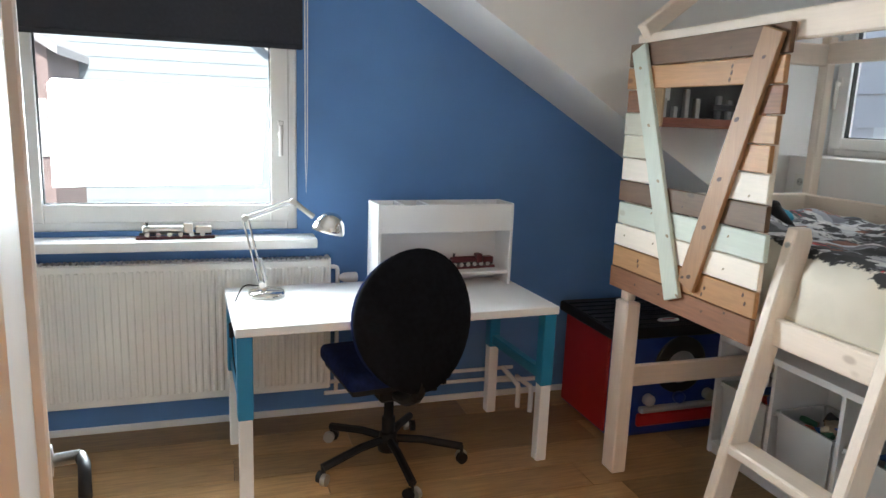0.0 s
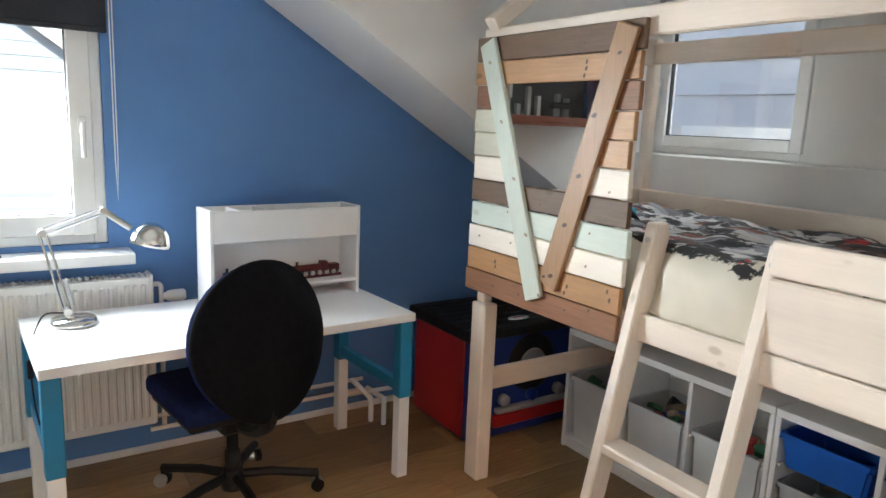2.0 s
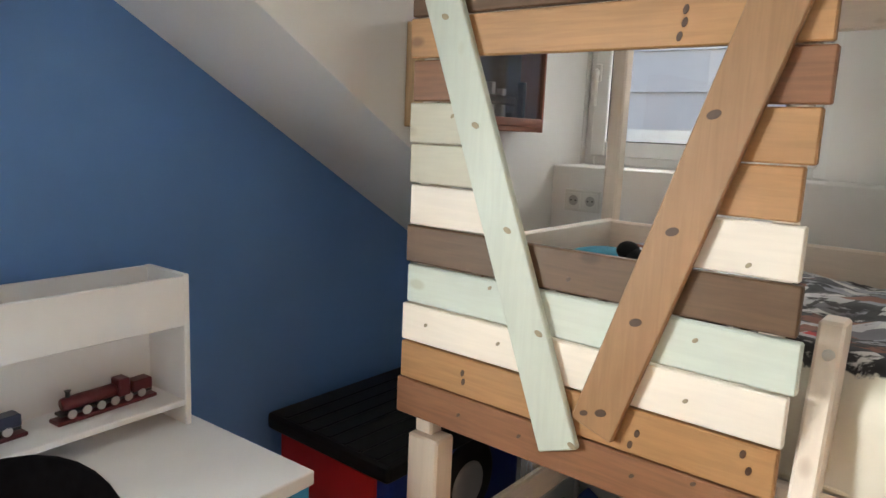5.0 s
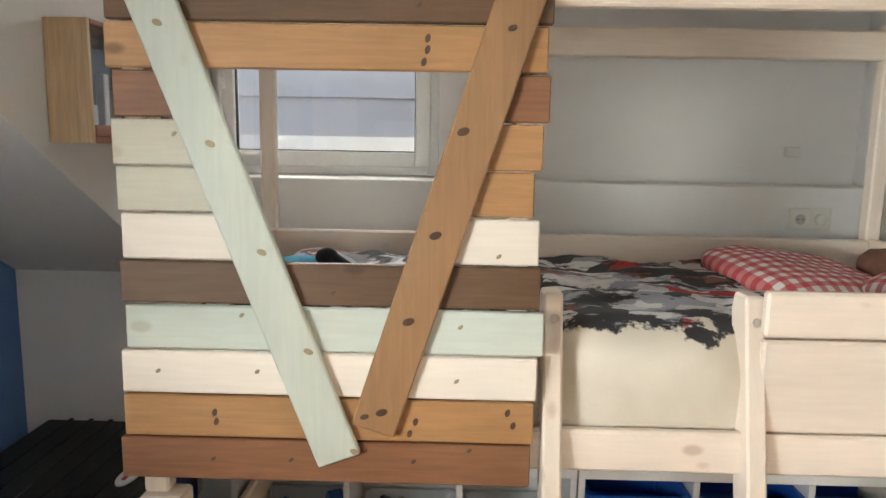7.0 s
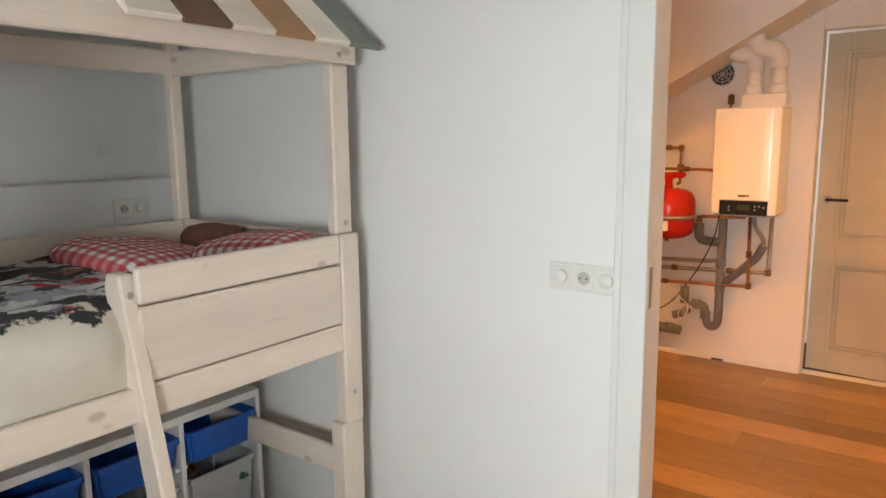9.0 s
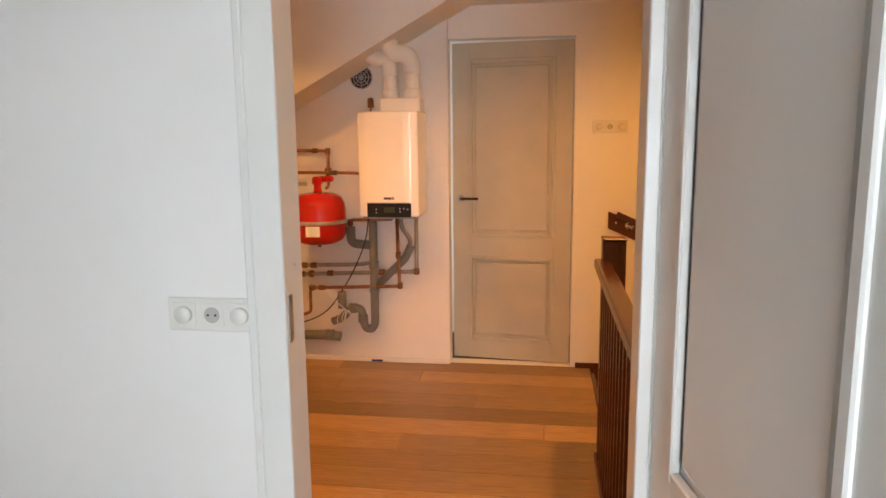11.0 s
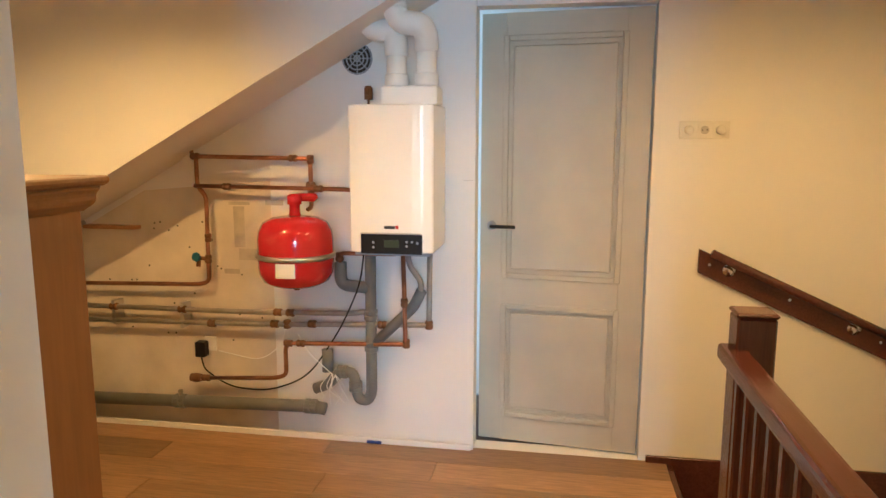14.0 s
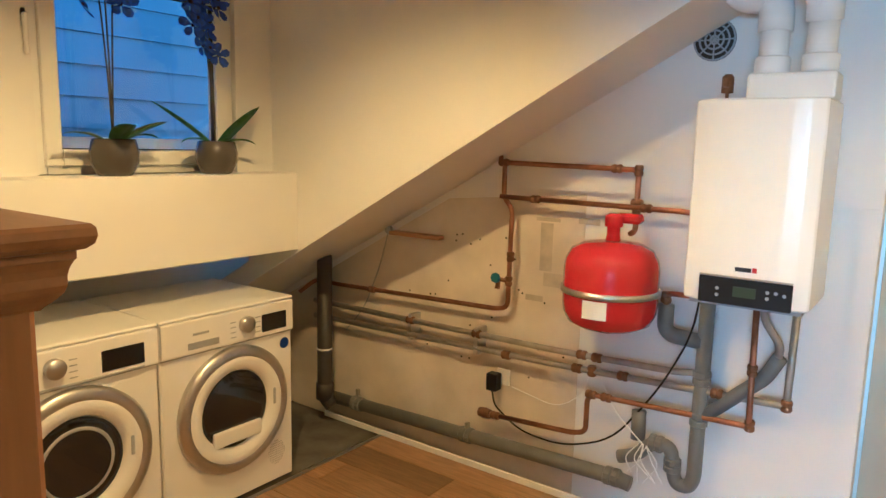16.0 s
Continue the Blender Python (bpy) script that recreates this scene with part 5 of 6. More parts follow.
PY = BACK_Y + 0.075
BOILER = thing("wall_boiler_unit", (0, 0, 0), "white wall-hung central heating boiler with a black control panel", "boiler")
BX0, BX1, BF, BB = 1.072, 1.462, -2.255, -2.60
prof = []
for i in range(9):
    u = i / 8
    prof.append((BX0 + (BX1 - BX0) * u, BF - 0.022 * (2 * u - 1) ** 4 - 0.0))
prof += [(BX1, BB), (BX0, BB)]
part("casing", prism(prof, 2, 1.10, 1.768, None, 0.006), WHITE_ENAMEL, BOILER)
panel = part("control_panel", box(1.118, 1.405, BF - 0.004, BF + 0.006, 1.098, 1.188, 0.003), BLACK_PLASTIC, BOILER, "black control panel with a display")
part("display", box(1.225, 1.295, BF + 0.0055, BF + 0.0075, 1.128, 1.162), mat("lcd_green", (0.035, 0.05, 0.02), 0.3, vary=0.05, bump=0.0), panel)
for x, z in ((1.19, 1.155), (1.165, 1.155), (1.19, 1.135), (1.345, 1.15), (1.345, 1.128), (1.14, 1.15)):
    part("button", lathe([(0.006, 0), (0.005, 0.003)], 12, pose(x, BF + 0.006, z, -90, 0, 0)), CH_GREY, panel)
part("silver_strip", box(1.118, 1.405, BF + 0.002, BF + 0.008, 1.188, 1.194, 0.001), STEEL, BOILER)
part("badge_bar", box(1.245, 1.295, BF - 0.0005, BF + 0.0012, 1.212, 1.226), LOCO_BLACK, BOILER, "dark maker's mark")
part("badge_dot", box(1.228, 1.242, BF - 0.0005, BF + 0.0012, 1.212, 1.228), CH_RED, BOILER)
part("underside", box(BX0 + 0.02, BX1 - 0.02, BB + 0.02, BF - 0.03, 1.085, 1.10), CH_GREY, BOILER)
FL = thing("boiler_flue", (0, 0, 0), "white twin plastic flue pipes above the boiler", "flue")
FY = -2.44
part("adaptor", box(1.072, 1.335, FY - 0.08, FY + 0.07, 1.770, 1.855, 0.010, seg=2), WHITE_PVC, FL)
for x, dx, dy, zb in ((1.275, 0.140, 0.0, 2.085), (1.130, 0.140, 0.06, 2.105)):
    y = FY + dy
    part("flue_pipe", tube([(x, FY + dy * 0.3, 1.856), (x, FY + dy * 0.3, zb - 0.05)], 0.045, 24), WHITE_PVC, FL, smooth=True)
    part("flue_bend", tube([(x, FY + dy * 0.3, zb - 0.09), (x, FY + dy * 0.5, zb - 0.02), (x + 0.02, y, zb + 0.02), (x + dx - 0.03, y + 0.01, zb + 0.03), (x + dx, y + 0.01, zb + 0.09), (x + dx, y + 0.01, 2.30)], 0.054, 24, bend=0.045), WHITE_PVC, FL, smooth=True)
    part("pipe_socket", lathe([(0.049, 0), (0.055, 0.006), (0.055, 0.05), (0.049, 0.056)], 24, pose(x, FY + dy * 0.3, 1.857)), WHITE_PVC, FL, smooth=True)
    part("pipe_collar", lathe([(0.054, 0), (0.062, 0.004), (0.064, 0.016), (0.058, 0.022), (0.058, 0.05), (0.064, 0.054), (0.064, 0.066), (0.056, 0.072)], 28, pose(x + dx, y + 0.01, zb + 0.085)), WHITE_PVC, FL, smooth=True)
    part("roof_sleeve", tube([(x + dx, y + 0.01, 2.28), (x + dx, y + 0.01, 2.455)], 0.068, 24), WHITE_PVC, FL, smooth=True)
AV = thing("air_vent_valve", (1.415, -2.45, 1.768), "small brass air vent on top of the boiler", "valve")
part("stem", lathe([(0.006, 0), (0.006, 0.03), (0.020, 0.032), (0.020, 0.085), (0.012, 0.095)], 16), BRASS, AV, smooth=True)
part("nut", lathe([(0.012, 0), (0.012, 0.03)], 6, pose(0.0, 0.028, 0.05, 0, 0, 0)), BRASS, AV)

VENT = thing("round_vent", (1.525, BACK_Y + 0.030, 2.012), "round black vent grille in the wall", "vent")
part("hole", lathe([(0.078, 0.0005), (0.078, 0.003)], 32, pose(0, 0, 0, -90, 0, 0)), DARK_HOLE, VENT)
for r in (0.075, 0.055, 0.035, 0.016):
    part("ring", lathe([(r - 0.004, 0.003), (r + 0.002, 0.003), (r + 0.002, 0.008), (r - 0.004, 0.008), (r - 0.004, 0.003)], 32, pose(0, 0, 0, -90, 0, 0), cap=False), CH_GREY, VENT)
for a in (0, 45, 90, 135):
    part("spoke", box(-0.075, 0.075, 0.003, 0.0075, -0.0022, 0.0022, 0, None, Matrix.Rotation(radians(a), 4, "Y")), CH_GREY, VENT)

TANK = thing("expansion_tank", (1.803, PY + 0.14, 0.885), "glossy red expansion tank with a steel band", "tank")
R = 0.186
part("vessel", lathe([(0.0, 0), (0.05, 0.002), (0.12, 0.012), (0.163, 0.035), (0.182, 0.075), (R, 0.11), (R, 0.245), (0.180, 0.285), (0.158, 0.325), (0.115, 0.348), (0.05, 0.358), (0.0, 0.36)], 44, cap=False), TANK_RED, TANK, smooth=True)
part("band", lathe([(R + 0.001, 0.150), (R + 0.010, 0.153), (R + 0.010, 0.172), (R + 0.001, 0.175)], 44, cap=False), STEEL, TANK, "zinc steel band", True)
part("neck", lathe([(0.03, 0.355), (0.026, 0.38), (0.026, 0.41), (0.036, 0.415), (0.036, 0.455), (0.02, 0.465)], 18), TANK_RED, TANK, smooth=True)
part("bracket_arm", box(-0.10, 0.01, -0.10, -0.05, 0.425, 0.465, 0.012, None, pose(0.0, 0.03, 0.0)), TANK_RED, TANK, "red bracket arm")
part("bottom_nipple", lathe([(0.014, -0.018), (0.014, 0.004)], 12), BRASS, TANK)
b = bmesh.new()
for k in range(7):
    for h in (0, 1):
        a = radians(90 - 2) + (k - 3) * 0.085 + 0.12
        b.verts.new(((R + 0.0015) * math.cos(a), (R + 0.0015) * math.sin(a), 0.075 + 0.07 * h))
b.verts.ensure_lookup_table()
for k in range(6):
    b.faces.new((b.verts[2 * k], b.verts[2 * k + 2], b.verts[2 * k + 3], b.verts[2 * k + 1]))
lab = part("label_sticker", b, WHITE_LAQ, TANK, "white paper label")


def pipe_run(pts, r, material, name="water_pipe", label="", bend=0.03):
    o = thing(name, (0, 0, 0), label or "copper water pipe clipped to the wall", "pipe", "pipes on the boiler wall")
    part("pipe", tube([(x, PY + dy, z) for x, dy, z in pts], r, 12, bend=bend), material, o, smooth=True)
    return o


def fitting(o, x, dy, z, ax, material=BRASS, r=0.018, l=0.045):
    rot = {"x": (0, 90, 0), "z": (0, 0, 0), "y": (90, 0, 0)}[ax]
    part("fitting", lathe([(r * 0.8, -l / 2), (r, -l / 2 + 0.006), (r, -0.006), (r * 0.85, 0), (r, 0.006), (r, l / 2 - 0.006), (r * 0.8, l / 2)], 12, pose(x, PY + dy, z, *rot)), material, o)


o = pipe_run([(2.43, -0.02, 1.56), (2.415, 0, 1.528), (1.768, 0, 1.518), (1.768, 0, 1.27), (1.768, 0.05, 1.265)], 0.0115, COPPER)
for f in ((2.40, 0, 1.528, "x"), (1.86, 0, 1.52, "x"), (1.768, 0, 1.515, "z"), (1.768, 0, 1.34, "z"), (1.768, 0, 1.385, "x")):
    fitting(o, *f)
o = pipe_run([(2.40, 0.02, 1.375), (1.575, 0.02, 1.366), (1.45, 0.02, 1.35)], 0.011, COPPER)
for f in ((2.22, 0.02, 1.373, "x"), (1.72, 0.02, 1.368, "x")):
    fitting(o, *f)
o = pipe_run([(2.395, 0, 1.53), (2.395, 0, 1.37), (2.348, 0, 1.32), (2.355, 0, 0.86), (2.42, 0, 0.845), (3.50, 0, 0.818), (3.62, 0, 0.83), (3.66, 0.1, 0.76)], 0.0115, COPPER, bend=0.05)
for f in ((2.348, 0, 1.10, "z"), (3.20, 0, 0.825, "x"), (2.353, 0, 0.985, "z")):
    fitting(o, *f)
part("tap_knob", lathe([(0.022, 0), (0.026, 0.01), (0.018, 0.02)], 8, pose(2.40, PY + 0.05, 1.0, 90, 0, 0)), mat("blue_knob", (0.02, 0.12, 0.20), 0.5), o, "blue tap knob")
part("tap_body", tube([(2.353, PY, 0.985), (2.40, PY + 0.01, 0.99), (2.402, PY + 0.02, 0.945)], 0.013, 10), BRASS, o)
o = pipe_run([(3.64, 0, 0.700), (2.1, 0, 0.705), (1.56, 0, 0.722), (1.49, 0, 0.735), (1.46, 0, 0.70)], 0.014, GREY_PIPE, label="grey steel water pipe clipped to the wall")
for f in ((2.93, 0, 0.702, "x"), (2.52, 0, 0.703, "x"), (1.97, 0, 0.71, "x"), (1.90, 0, 0.71, "x")):
    fitting(o, *f, r=0.021)
o = pipe_run([(3.64, 0, 0.612), (2.1, 0, 0.640), (1.155, 0, 0.678), (1.150, 0, 1.08)], 0.014, GREY_PIPE, label="grey steel water pipe turning up to the boiler", bend=0.012)
for f in ((2.35, 0, 0.632, "x"), (1.99, 0, 0.645, "x"), (1.92, 0, 0.648, "z"), (1.78, 0, 0.655, "x"), (1.155, 0, 0.680, "z"), (1.40, 0, 0.668, "x")):
    fitting(o, *f, r=0.021)
for x in (2.93, 2.52):
    part("pipe_clip", box(x - 0.012, x + 0.012, PY - 0.07, PY + 0.012, 0.60, 0.735, 0.003), STEEL, o)
o = pipe_run([(1.275, 0.06, 1.09), (1.272, 0.03, 0.60), (1.27, 0.02, 0.575), (1.90, 0.02, 0.55), (1.935, 0, 0.52), (1.935, 0, 0.365), (2.0, 0, 0.345), (2.44, 0, 0.320)], 0.0115, COPPER, bend=0.03)
for f in ((1.27, 0.02, 0.58, "z"), (1.91, 0.02, 0.55, "x"), (1.84, 0.02, 0.552, "x"), (2.40, 0, 0.322, "x"), (1.274, 0.04, 0.80, "z")):
    fitting(o, *f, r=0.019)
part("tap_body", lathe([(0.022, -0.03), (0.026, 0), (0.022, 0.03)], 12, pose(2.46, PY, 0.32, 0, 90, 0)), BRASS, o)
o = pipe_run([(1.33, 0.08, 1.09), (1.30, 0.06, 1.05), (1.62, 0.02, 1.04), (1.62, 0, 0.98)], 0.011, COPPER)
fitting(o, 1.62, 0.01, 1.02, "z", r=0.022)
o = pipe_run([(1.46, 0.0, 1.09), (1.462, 0.0, 0.30), (1.48, 0, 0.255), (1.53, 0, 0.255), (1.545, 0, 0.30), (1.56, 0, 0.405), (1.64, 0, 0.40), (1.70, 0, 0.33), (1.775, 0, 0.30)], 0.029, GREY_PVC, "drain_pipe", "grey plastic drain pipe with a trap", 0.035)
for f in ((1.461, 0, 0.72, "z"), (1.461, 0, 0.55, "z"), (1.55, 0, 0.33, "z"), (1.62, 0, 0.403, "x")):
    fitting(o, *f, material=GREY_PVC, r=0.036, l=0.06)
part("branch", tube([(1.45, PY, 0.56), (1.235, PY, 0.77), (1.19, PY + 0.01, 0.86)], 0.028, 12, bend=0.03), GREY_PVC, o, smooth=True)
part("flexible_hose", tube([(1.215, PY + 0.01, 0.80), (1.185, PY + 0.02, 0.90), (1.25, PY + 0.05, 1.0), (1.25, PY + 0.06, 1.09)], 0.015, 10, bend=0.04), GREY_PIPE, o, smooth=True)
part("tundish_elbow", tube([(1.62, PY, 0.99), (1.62, PY, 0.87), (1.47, PY, 0.862)], 0.032, 14, bend=0.05), GREY_PVC, o, smooth=True)
part("branch", tube([(1.70, PY, 0.40), (1.705, PY - 0.01, 0.52)], 0.030, 12), GREY_PVC, o, smooth=True)
o = pipe_run([(3.58, 0.0, 0.150), (1.80, 0.0, 0.200), (1.72, 0.0, 0.19)], 0.034, GREY_PVC, "waste_pipe", "grey plastic waste pipe low along the wall")
for f in ((3.3, 0, 0.158, "x"), (2.56, 0, 0.179, "x"), (1.80, 0, 0.20, "x")):
    fitting(o, *f, material=GREY_PVC, r=0.040, l=0.07)
for x in (3.3, 2.56):
    part("clip_stud", box(x - 0.01, x + 0.01, PY - 0.01, PY + 0.01, 0.205, 0.245, 0.002), GREY_PIPE, o)
DARK_PVC = mat("dark_brown_pvc", (0.045, 0.04, 0.036), 0.5, vary=0.15, scale=10)
o = thing("soil_stack", (0, 0, 0), "dark plastic vertical waste stack beside the dryer", "pipe")
part("stack_pipe", tube([(3.50, -2.54, 1.02), (3.50, -2.54, 0.17), (3.46, -2.56, 0.12)], 0.042, 16, bend=0.04), DARK_PVC, o, smooth=True)
part("coupling", lathe([(0.050, 0), (0.050, 0.09)], 18, pose(3.50, -2.54, 0.16)), DARK_PVC, o, smooth=True)
part("cable_tie", lathe([(0.045, 0), (0.045, 0.008)], 18, pose(3.50, -2.54, 0.45)), WHITE_PVC, o)

o = thing("wall_socket", (2.415, BACK_Y + 0.005, 0.478), "wall socket with a black plug-in adaptor", "socket")
part("socket_plate", box(-0.05, 0.02, 0, 0.012, -0.02, 0.06, 0.003), SWITCH, o)
part("adaptor", box(-0.008, 0.050, 0.012, 0.065, -0.045, 0.040, 0.005), BLACK_PLASTIC, o, "black plug-in adaptor")
part("lead", tube([(0.02, 0.05, -0.045), (0.0, 0.06, -0.11), (-0.14, 0.06, -0.20), (-0.36, 0.06, -0.215), (-0.60, 0.07, -0.12), (-0.80, 0.09, 0.17), (-0.92, 0.13, 0.42), (-0.955, 0.17, 0.62)], 0.0042, 8, bend=0.12), BLACK_PLASTIC, o, "black power lead")
o = thing("old_socket", (3.14, BACK_Y + 0.004, 1.15), "small grey cable outlet with a hanging wire", "socket")
part("outlet", lathe([(0.022, 0), (0.020, 0.02)], 14, pose(0, 0, 0, -90, 0, 0)), CH_GREY, o)
part("wire", tube([(0, 0.015, -0.02), (0.05, 0.02, -0.2), (0.16, 0.02, -0.45), (0.30, 0.02, -0.60)], 0.003, 6, bend=0.1), CH_GREY, o)
o = thing("loose_wires", (0, 0, 0), "bundle of loose white wires tied near the drain", "wire")
rnd = random.Random(11)
for i in range(7):
    x0 = 1.66 + rnd.uniform(-0.02, 0.02)
    part("wire", tube([(x0, PY + 0.045, 0.40), (x0 + rnd.uniform(-0.06, 0.06), PY + 0.05, 0.33), (x0 + rnd.uniform(-0.08, 0.08), PY + 0.045, 0.26 + rnd.uniform(-0.03, 0.03))], 0.0025, 6, bend=0.03), WHITE_PVC, o)
part("wire", tube([(1.66, PY + 0.045, 0.40), (1.80, PY + 0.02, 0.50), (1.86, PY + 0.01, 0.60)], 0.003, 6, bend=0.05), WHITE_PVC, o)
part("wire", tube([(2.35, PY - 0.06, 0.46), (2.1, PY - 0.05, 0.42), (1.97, PY - 0.04, 0.52), (1.93, PY, 0.64)], 0.0025, 6, bend=0.08), WHITE_PVC, o)
o = thing("wall_holes", (0, 0, 0), "row of drilled screw holes in the plaster", "wall mark", kind="structure")
rnd = random.Random(3)
for i in range(26):
    x, z = rnd.uniform(1.95, 3.0), rnd.uniform(0.5, 1.22)
    part("screw_hole", lathe([(0.005, 0), (0.005, 0.0015)], 8, pose(x, BACK_Y + 0.004, z, -90, 0, 0)), DARK_HOLE, o)
# thin plates on the plaster in a darker grey tone
MARKS = thing("plaster_marks", (0, 0, 0), "thin grey marks on the plaster", "wall mark", kind="structure")
MARK_GREY = mat("grey_plaster_mark", (0.47, 0.43, 0.36), 0.9, vary=0.14, scale=16, bump=0.2, bscale=60)
for x0, x1, z0, z1 in ((2.139, 2.259, 1.27, 1.286), (2.172, 2.235, 1.041, 1.262), (1.951, 2.05, 1.271, 1.298), (2.101, 2.212, 0.972, 1.035), (2.211, 2.301, 0.895, 0.922)):
    part("mark", box(x0, x1, BACK_Y + 0.003, BACK_Y + 0.0048, z0, z1), MARK_GREY, MARKS)
part("blue_tape", box(1.42, 1.50, BACK_Y + 0.045, BACK_Y + 0.060, 0.006, 0.018, 0.002), CH_BLUE, thing("tape_roll_end", (0, 0, 0), "small strip of blue tape on the baseboard", "tape"))

# ---- washing machines ----
MACHINE = mat("white_appliance_enamel", (0.80, 0.79, 0.77), 0.28, vary=0.02, bump=0.0)
DARK_GLASS = mat("dark_porthole_glass", (0.012, 0.011, 0.010), 0.08, vary=0.2, bump=0.0, coat=0.5)
DISPLAY = mat("black_display", (0.006, 0.006, 0.007), 0.12, vary=0.1, bump=0.0)


def machine(name, y0, label, dryer):
    """A front loader; its front faces -x at local x = 0, its width runs along y."""
    w, h, d = 0.672, 0.895, 0.60
    o = thing(name, (3.175, y0, 0), label, "washing machine" if not dryer else "tumble dryer")
    part("body", box(0, d, 0, w, 0.02, 0.880, 0.006), MACHINE, o)
    part("top", box(-0.012, d, -0.001, w + 0.001, 0.881, h, 0.005), MACHINE, o)
    part("fascia", box(-0.016, 0.0, 0.002, w - 0.002, 0.735, 0.879, 0.008, seg=2), MACHINE, o)
    part("fascia_joint", box(-0.003, 0.001, 0.0, w, 0.728, 0.734), CH_GREY, o)
    for yy in (0.06, w - 0.06):
        part("foot", lathe([(0.02, 0), (0.02, 0.02)], 12, pose(0.06, yy, 0)), RUBBER, o)
    part("knob", lathe([(0.036, 0), (0.036, 0.02), (0.032, 0.026)], 28, pose(-0.016, 0.27 if dryer else 0.39, 0.812, 0, -90, 0)), STEEL, o, "silver dial", True)
    yd = (0.045, 0.185) if dryer else (0.06, 0.225)
    part("display", box(-0.019, -0.015, yd[0], yd[1], 0.755, 0.835, 0.002), DISPLAY, o, "black display")
    if dryer:
        part("drawer_grip", box(-0.018, -0.012, 0.405, 0.555, 0.755, 0.785, 0.003), CH_GREY, o)
        part("maker_mark", box(-0.0172, -0.0158, 0.455, 0.53, 0.812, 0.822), CH_GREY, o)
        part("round_sticker", lathe([(0.026, 0), (0.026, 0.001)], 24, pose(-0.001, 0.045, 0.675, 0, -90, 0)), CH_BLUE, o, "round blue sticker")
        b = bmesh.new()
        for i in range(11):
            for k in range(11):
                if (i - 5) ** 2 + (k - 5) ** 2 <= 27:
                    box(-0.0015, 0.0, 0.05 + i * 0.009, 0.055 + i * 0.009, 0.10 + k * 0.011, 0.105 + k * 0.011, 0, b)
        part("air_grille", b, CH_GREY, o)
    else:
        part("grip_line", box(-0.018, -0.012, 0.06, 0.50, 0.735, 0.745, 0.002), CH_GREY, o)
    for i in range(8):
        q = (0.27 if dryer else 0.39) + (0.065 if i % 2 else -0.065)
        part("programme_mark", box(-0.0172, -0.0158, q - 0.014, q + 0.014, 0.762 + (i // 2) * 0.022, 0.766 + (i // 2) * 0.022), CH_GREY, o)
    yc, zc = w / 2 - 0.01, 0.440
    m = pose(0, yc, zc, 0, -90, 0) @ Matrix.Diagonal((1.15, 1.15, 1, 1))
    ring = part("door_ring", lathe([(0.246, 0), (0.246, 0.018), (0.236, 0.030), (0.216, 0.036), (0.205, 0.030)], 56, m, cap=False), STEEL, o, "silver door ring", True)
    part("door_bowl", lathe([(0.205, 0.030), (0.195, 0.034), (0.160, 0.030), (0.150, 0.006), (0.148, 0.002)], 56, m, cap=False), MACHINE, ring, "", True)
    part("door_seal", lathe([(0.150, 0.002), (0.142, 0.010), (0.138, 0.004)], 56, m, cap=False), RUBBER, ring, "", True)
    g = part("porthole", lathe([(0.150, 0.003), (0.12, 0.008), (0.06, 0.012), (0.0, 0.013)], 48, m, cap=False), DARK_GLASS, ring, "dark round glass", True)
    if dryer:
        part("scoop", box(-0.030, -0.010, yc - 0.125, yc + 0.125, zc - 0.145, zc - 0.075, 0.010, seg=2), MACHINE, ring)
    else:
        part("inner_ring", lathe([(0.118, 0.010), (0.112, 0.016), (0.106, 0.012)], 48, m, cap=False), CH_GREY, ring, "", True)
    part("door_grip", box(-0.034, -0.026, yc - 0.205, yc - 0.188, zc - 0.03, zc + 0.05, 0.004), CH_GREY, ring)
    return o


machine("tumble_dryer", -2.012, "white front-loading tumble dryer with a silver door ring", True)
machine("washing_machine", -1.332, "white front-loading washing machine beside the dryer", False)

# ---- pine cupboard ----
CUP = thing("pine_cupboard", (0, 0, 0), "orange varnished pine cupboard with a moulded cornice", "cupboard")
UX0, UX1, UY0, UY1 = 1.124, 2.10, -0.050, 0.245
part("side_panel", box(UX0, UX0 + 0.03, UY0, UY1, 0, 1.512, 0.004), PINE_Z, CUP)
part("side_panel", box(UX1 - 0.03, UX1, UY0, UY1, 0, 1.512, 0.004), PINE_Z, CUP)
part("back_panel", box(UX0 + 0.03, UX1 - 0.03, UY1 - 0.015, UY1, 0.05, 1.512), PINE_Z, CUP)
part("bottom_panel", box(UX0 + 0.03, UX1 - 0.03, UY0 + 0.01, UY1 - 0.015, 0.05, 0.08), PINE_Z, CUP)
for x0, x1 in ((UX0 + 0.032, (UX0 + UX1) / 2 - 0.002), ((UX0 + UX1) / 2 + 0.002, UX1 - 0.032)):
    dr = part("cupboard_door", box(x0, x1, UY0 + 0.002, UY0 + 0.024, 0.085, 1.49, 0.004), PINE_Z, CUP)
    part("knob", lathe([(0.008, 0), (0.008, 0.015), (0.017, 0.022), (0.015, 0.034), (0.0, 0.036)], 16, pose((x0 + x1) / 2 + 0.2 * (1 if x0 < 1.4 else -1), UY0 + 0.002, 0.85, 90, 0, 0), cap=False), PINE_Z, dr, "", True)
b = bmesh.new()
rings = []
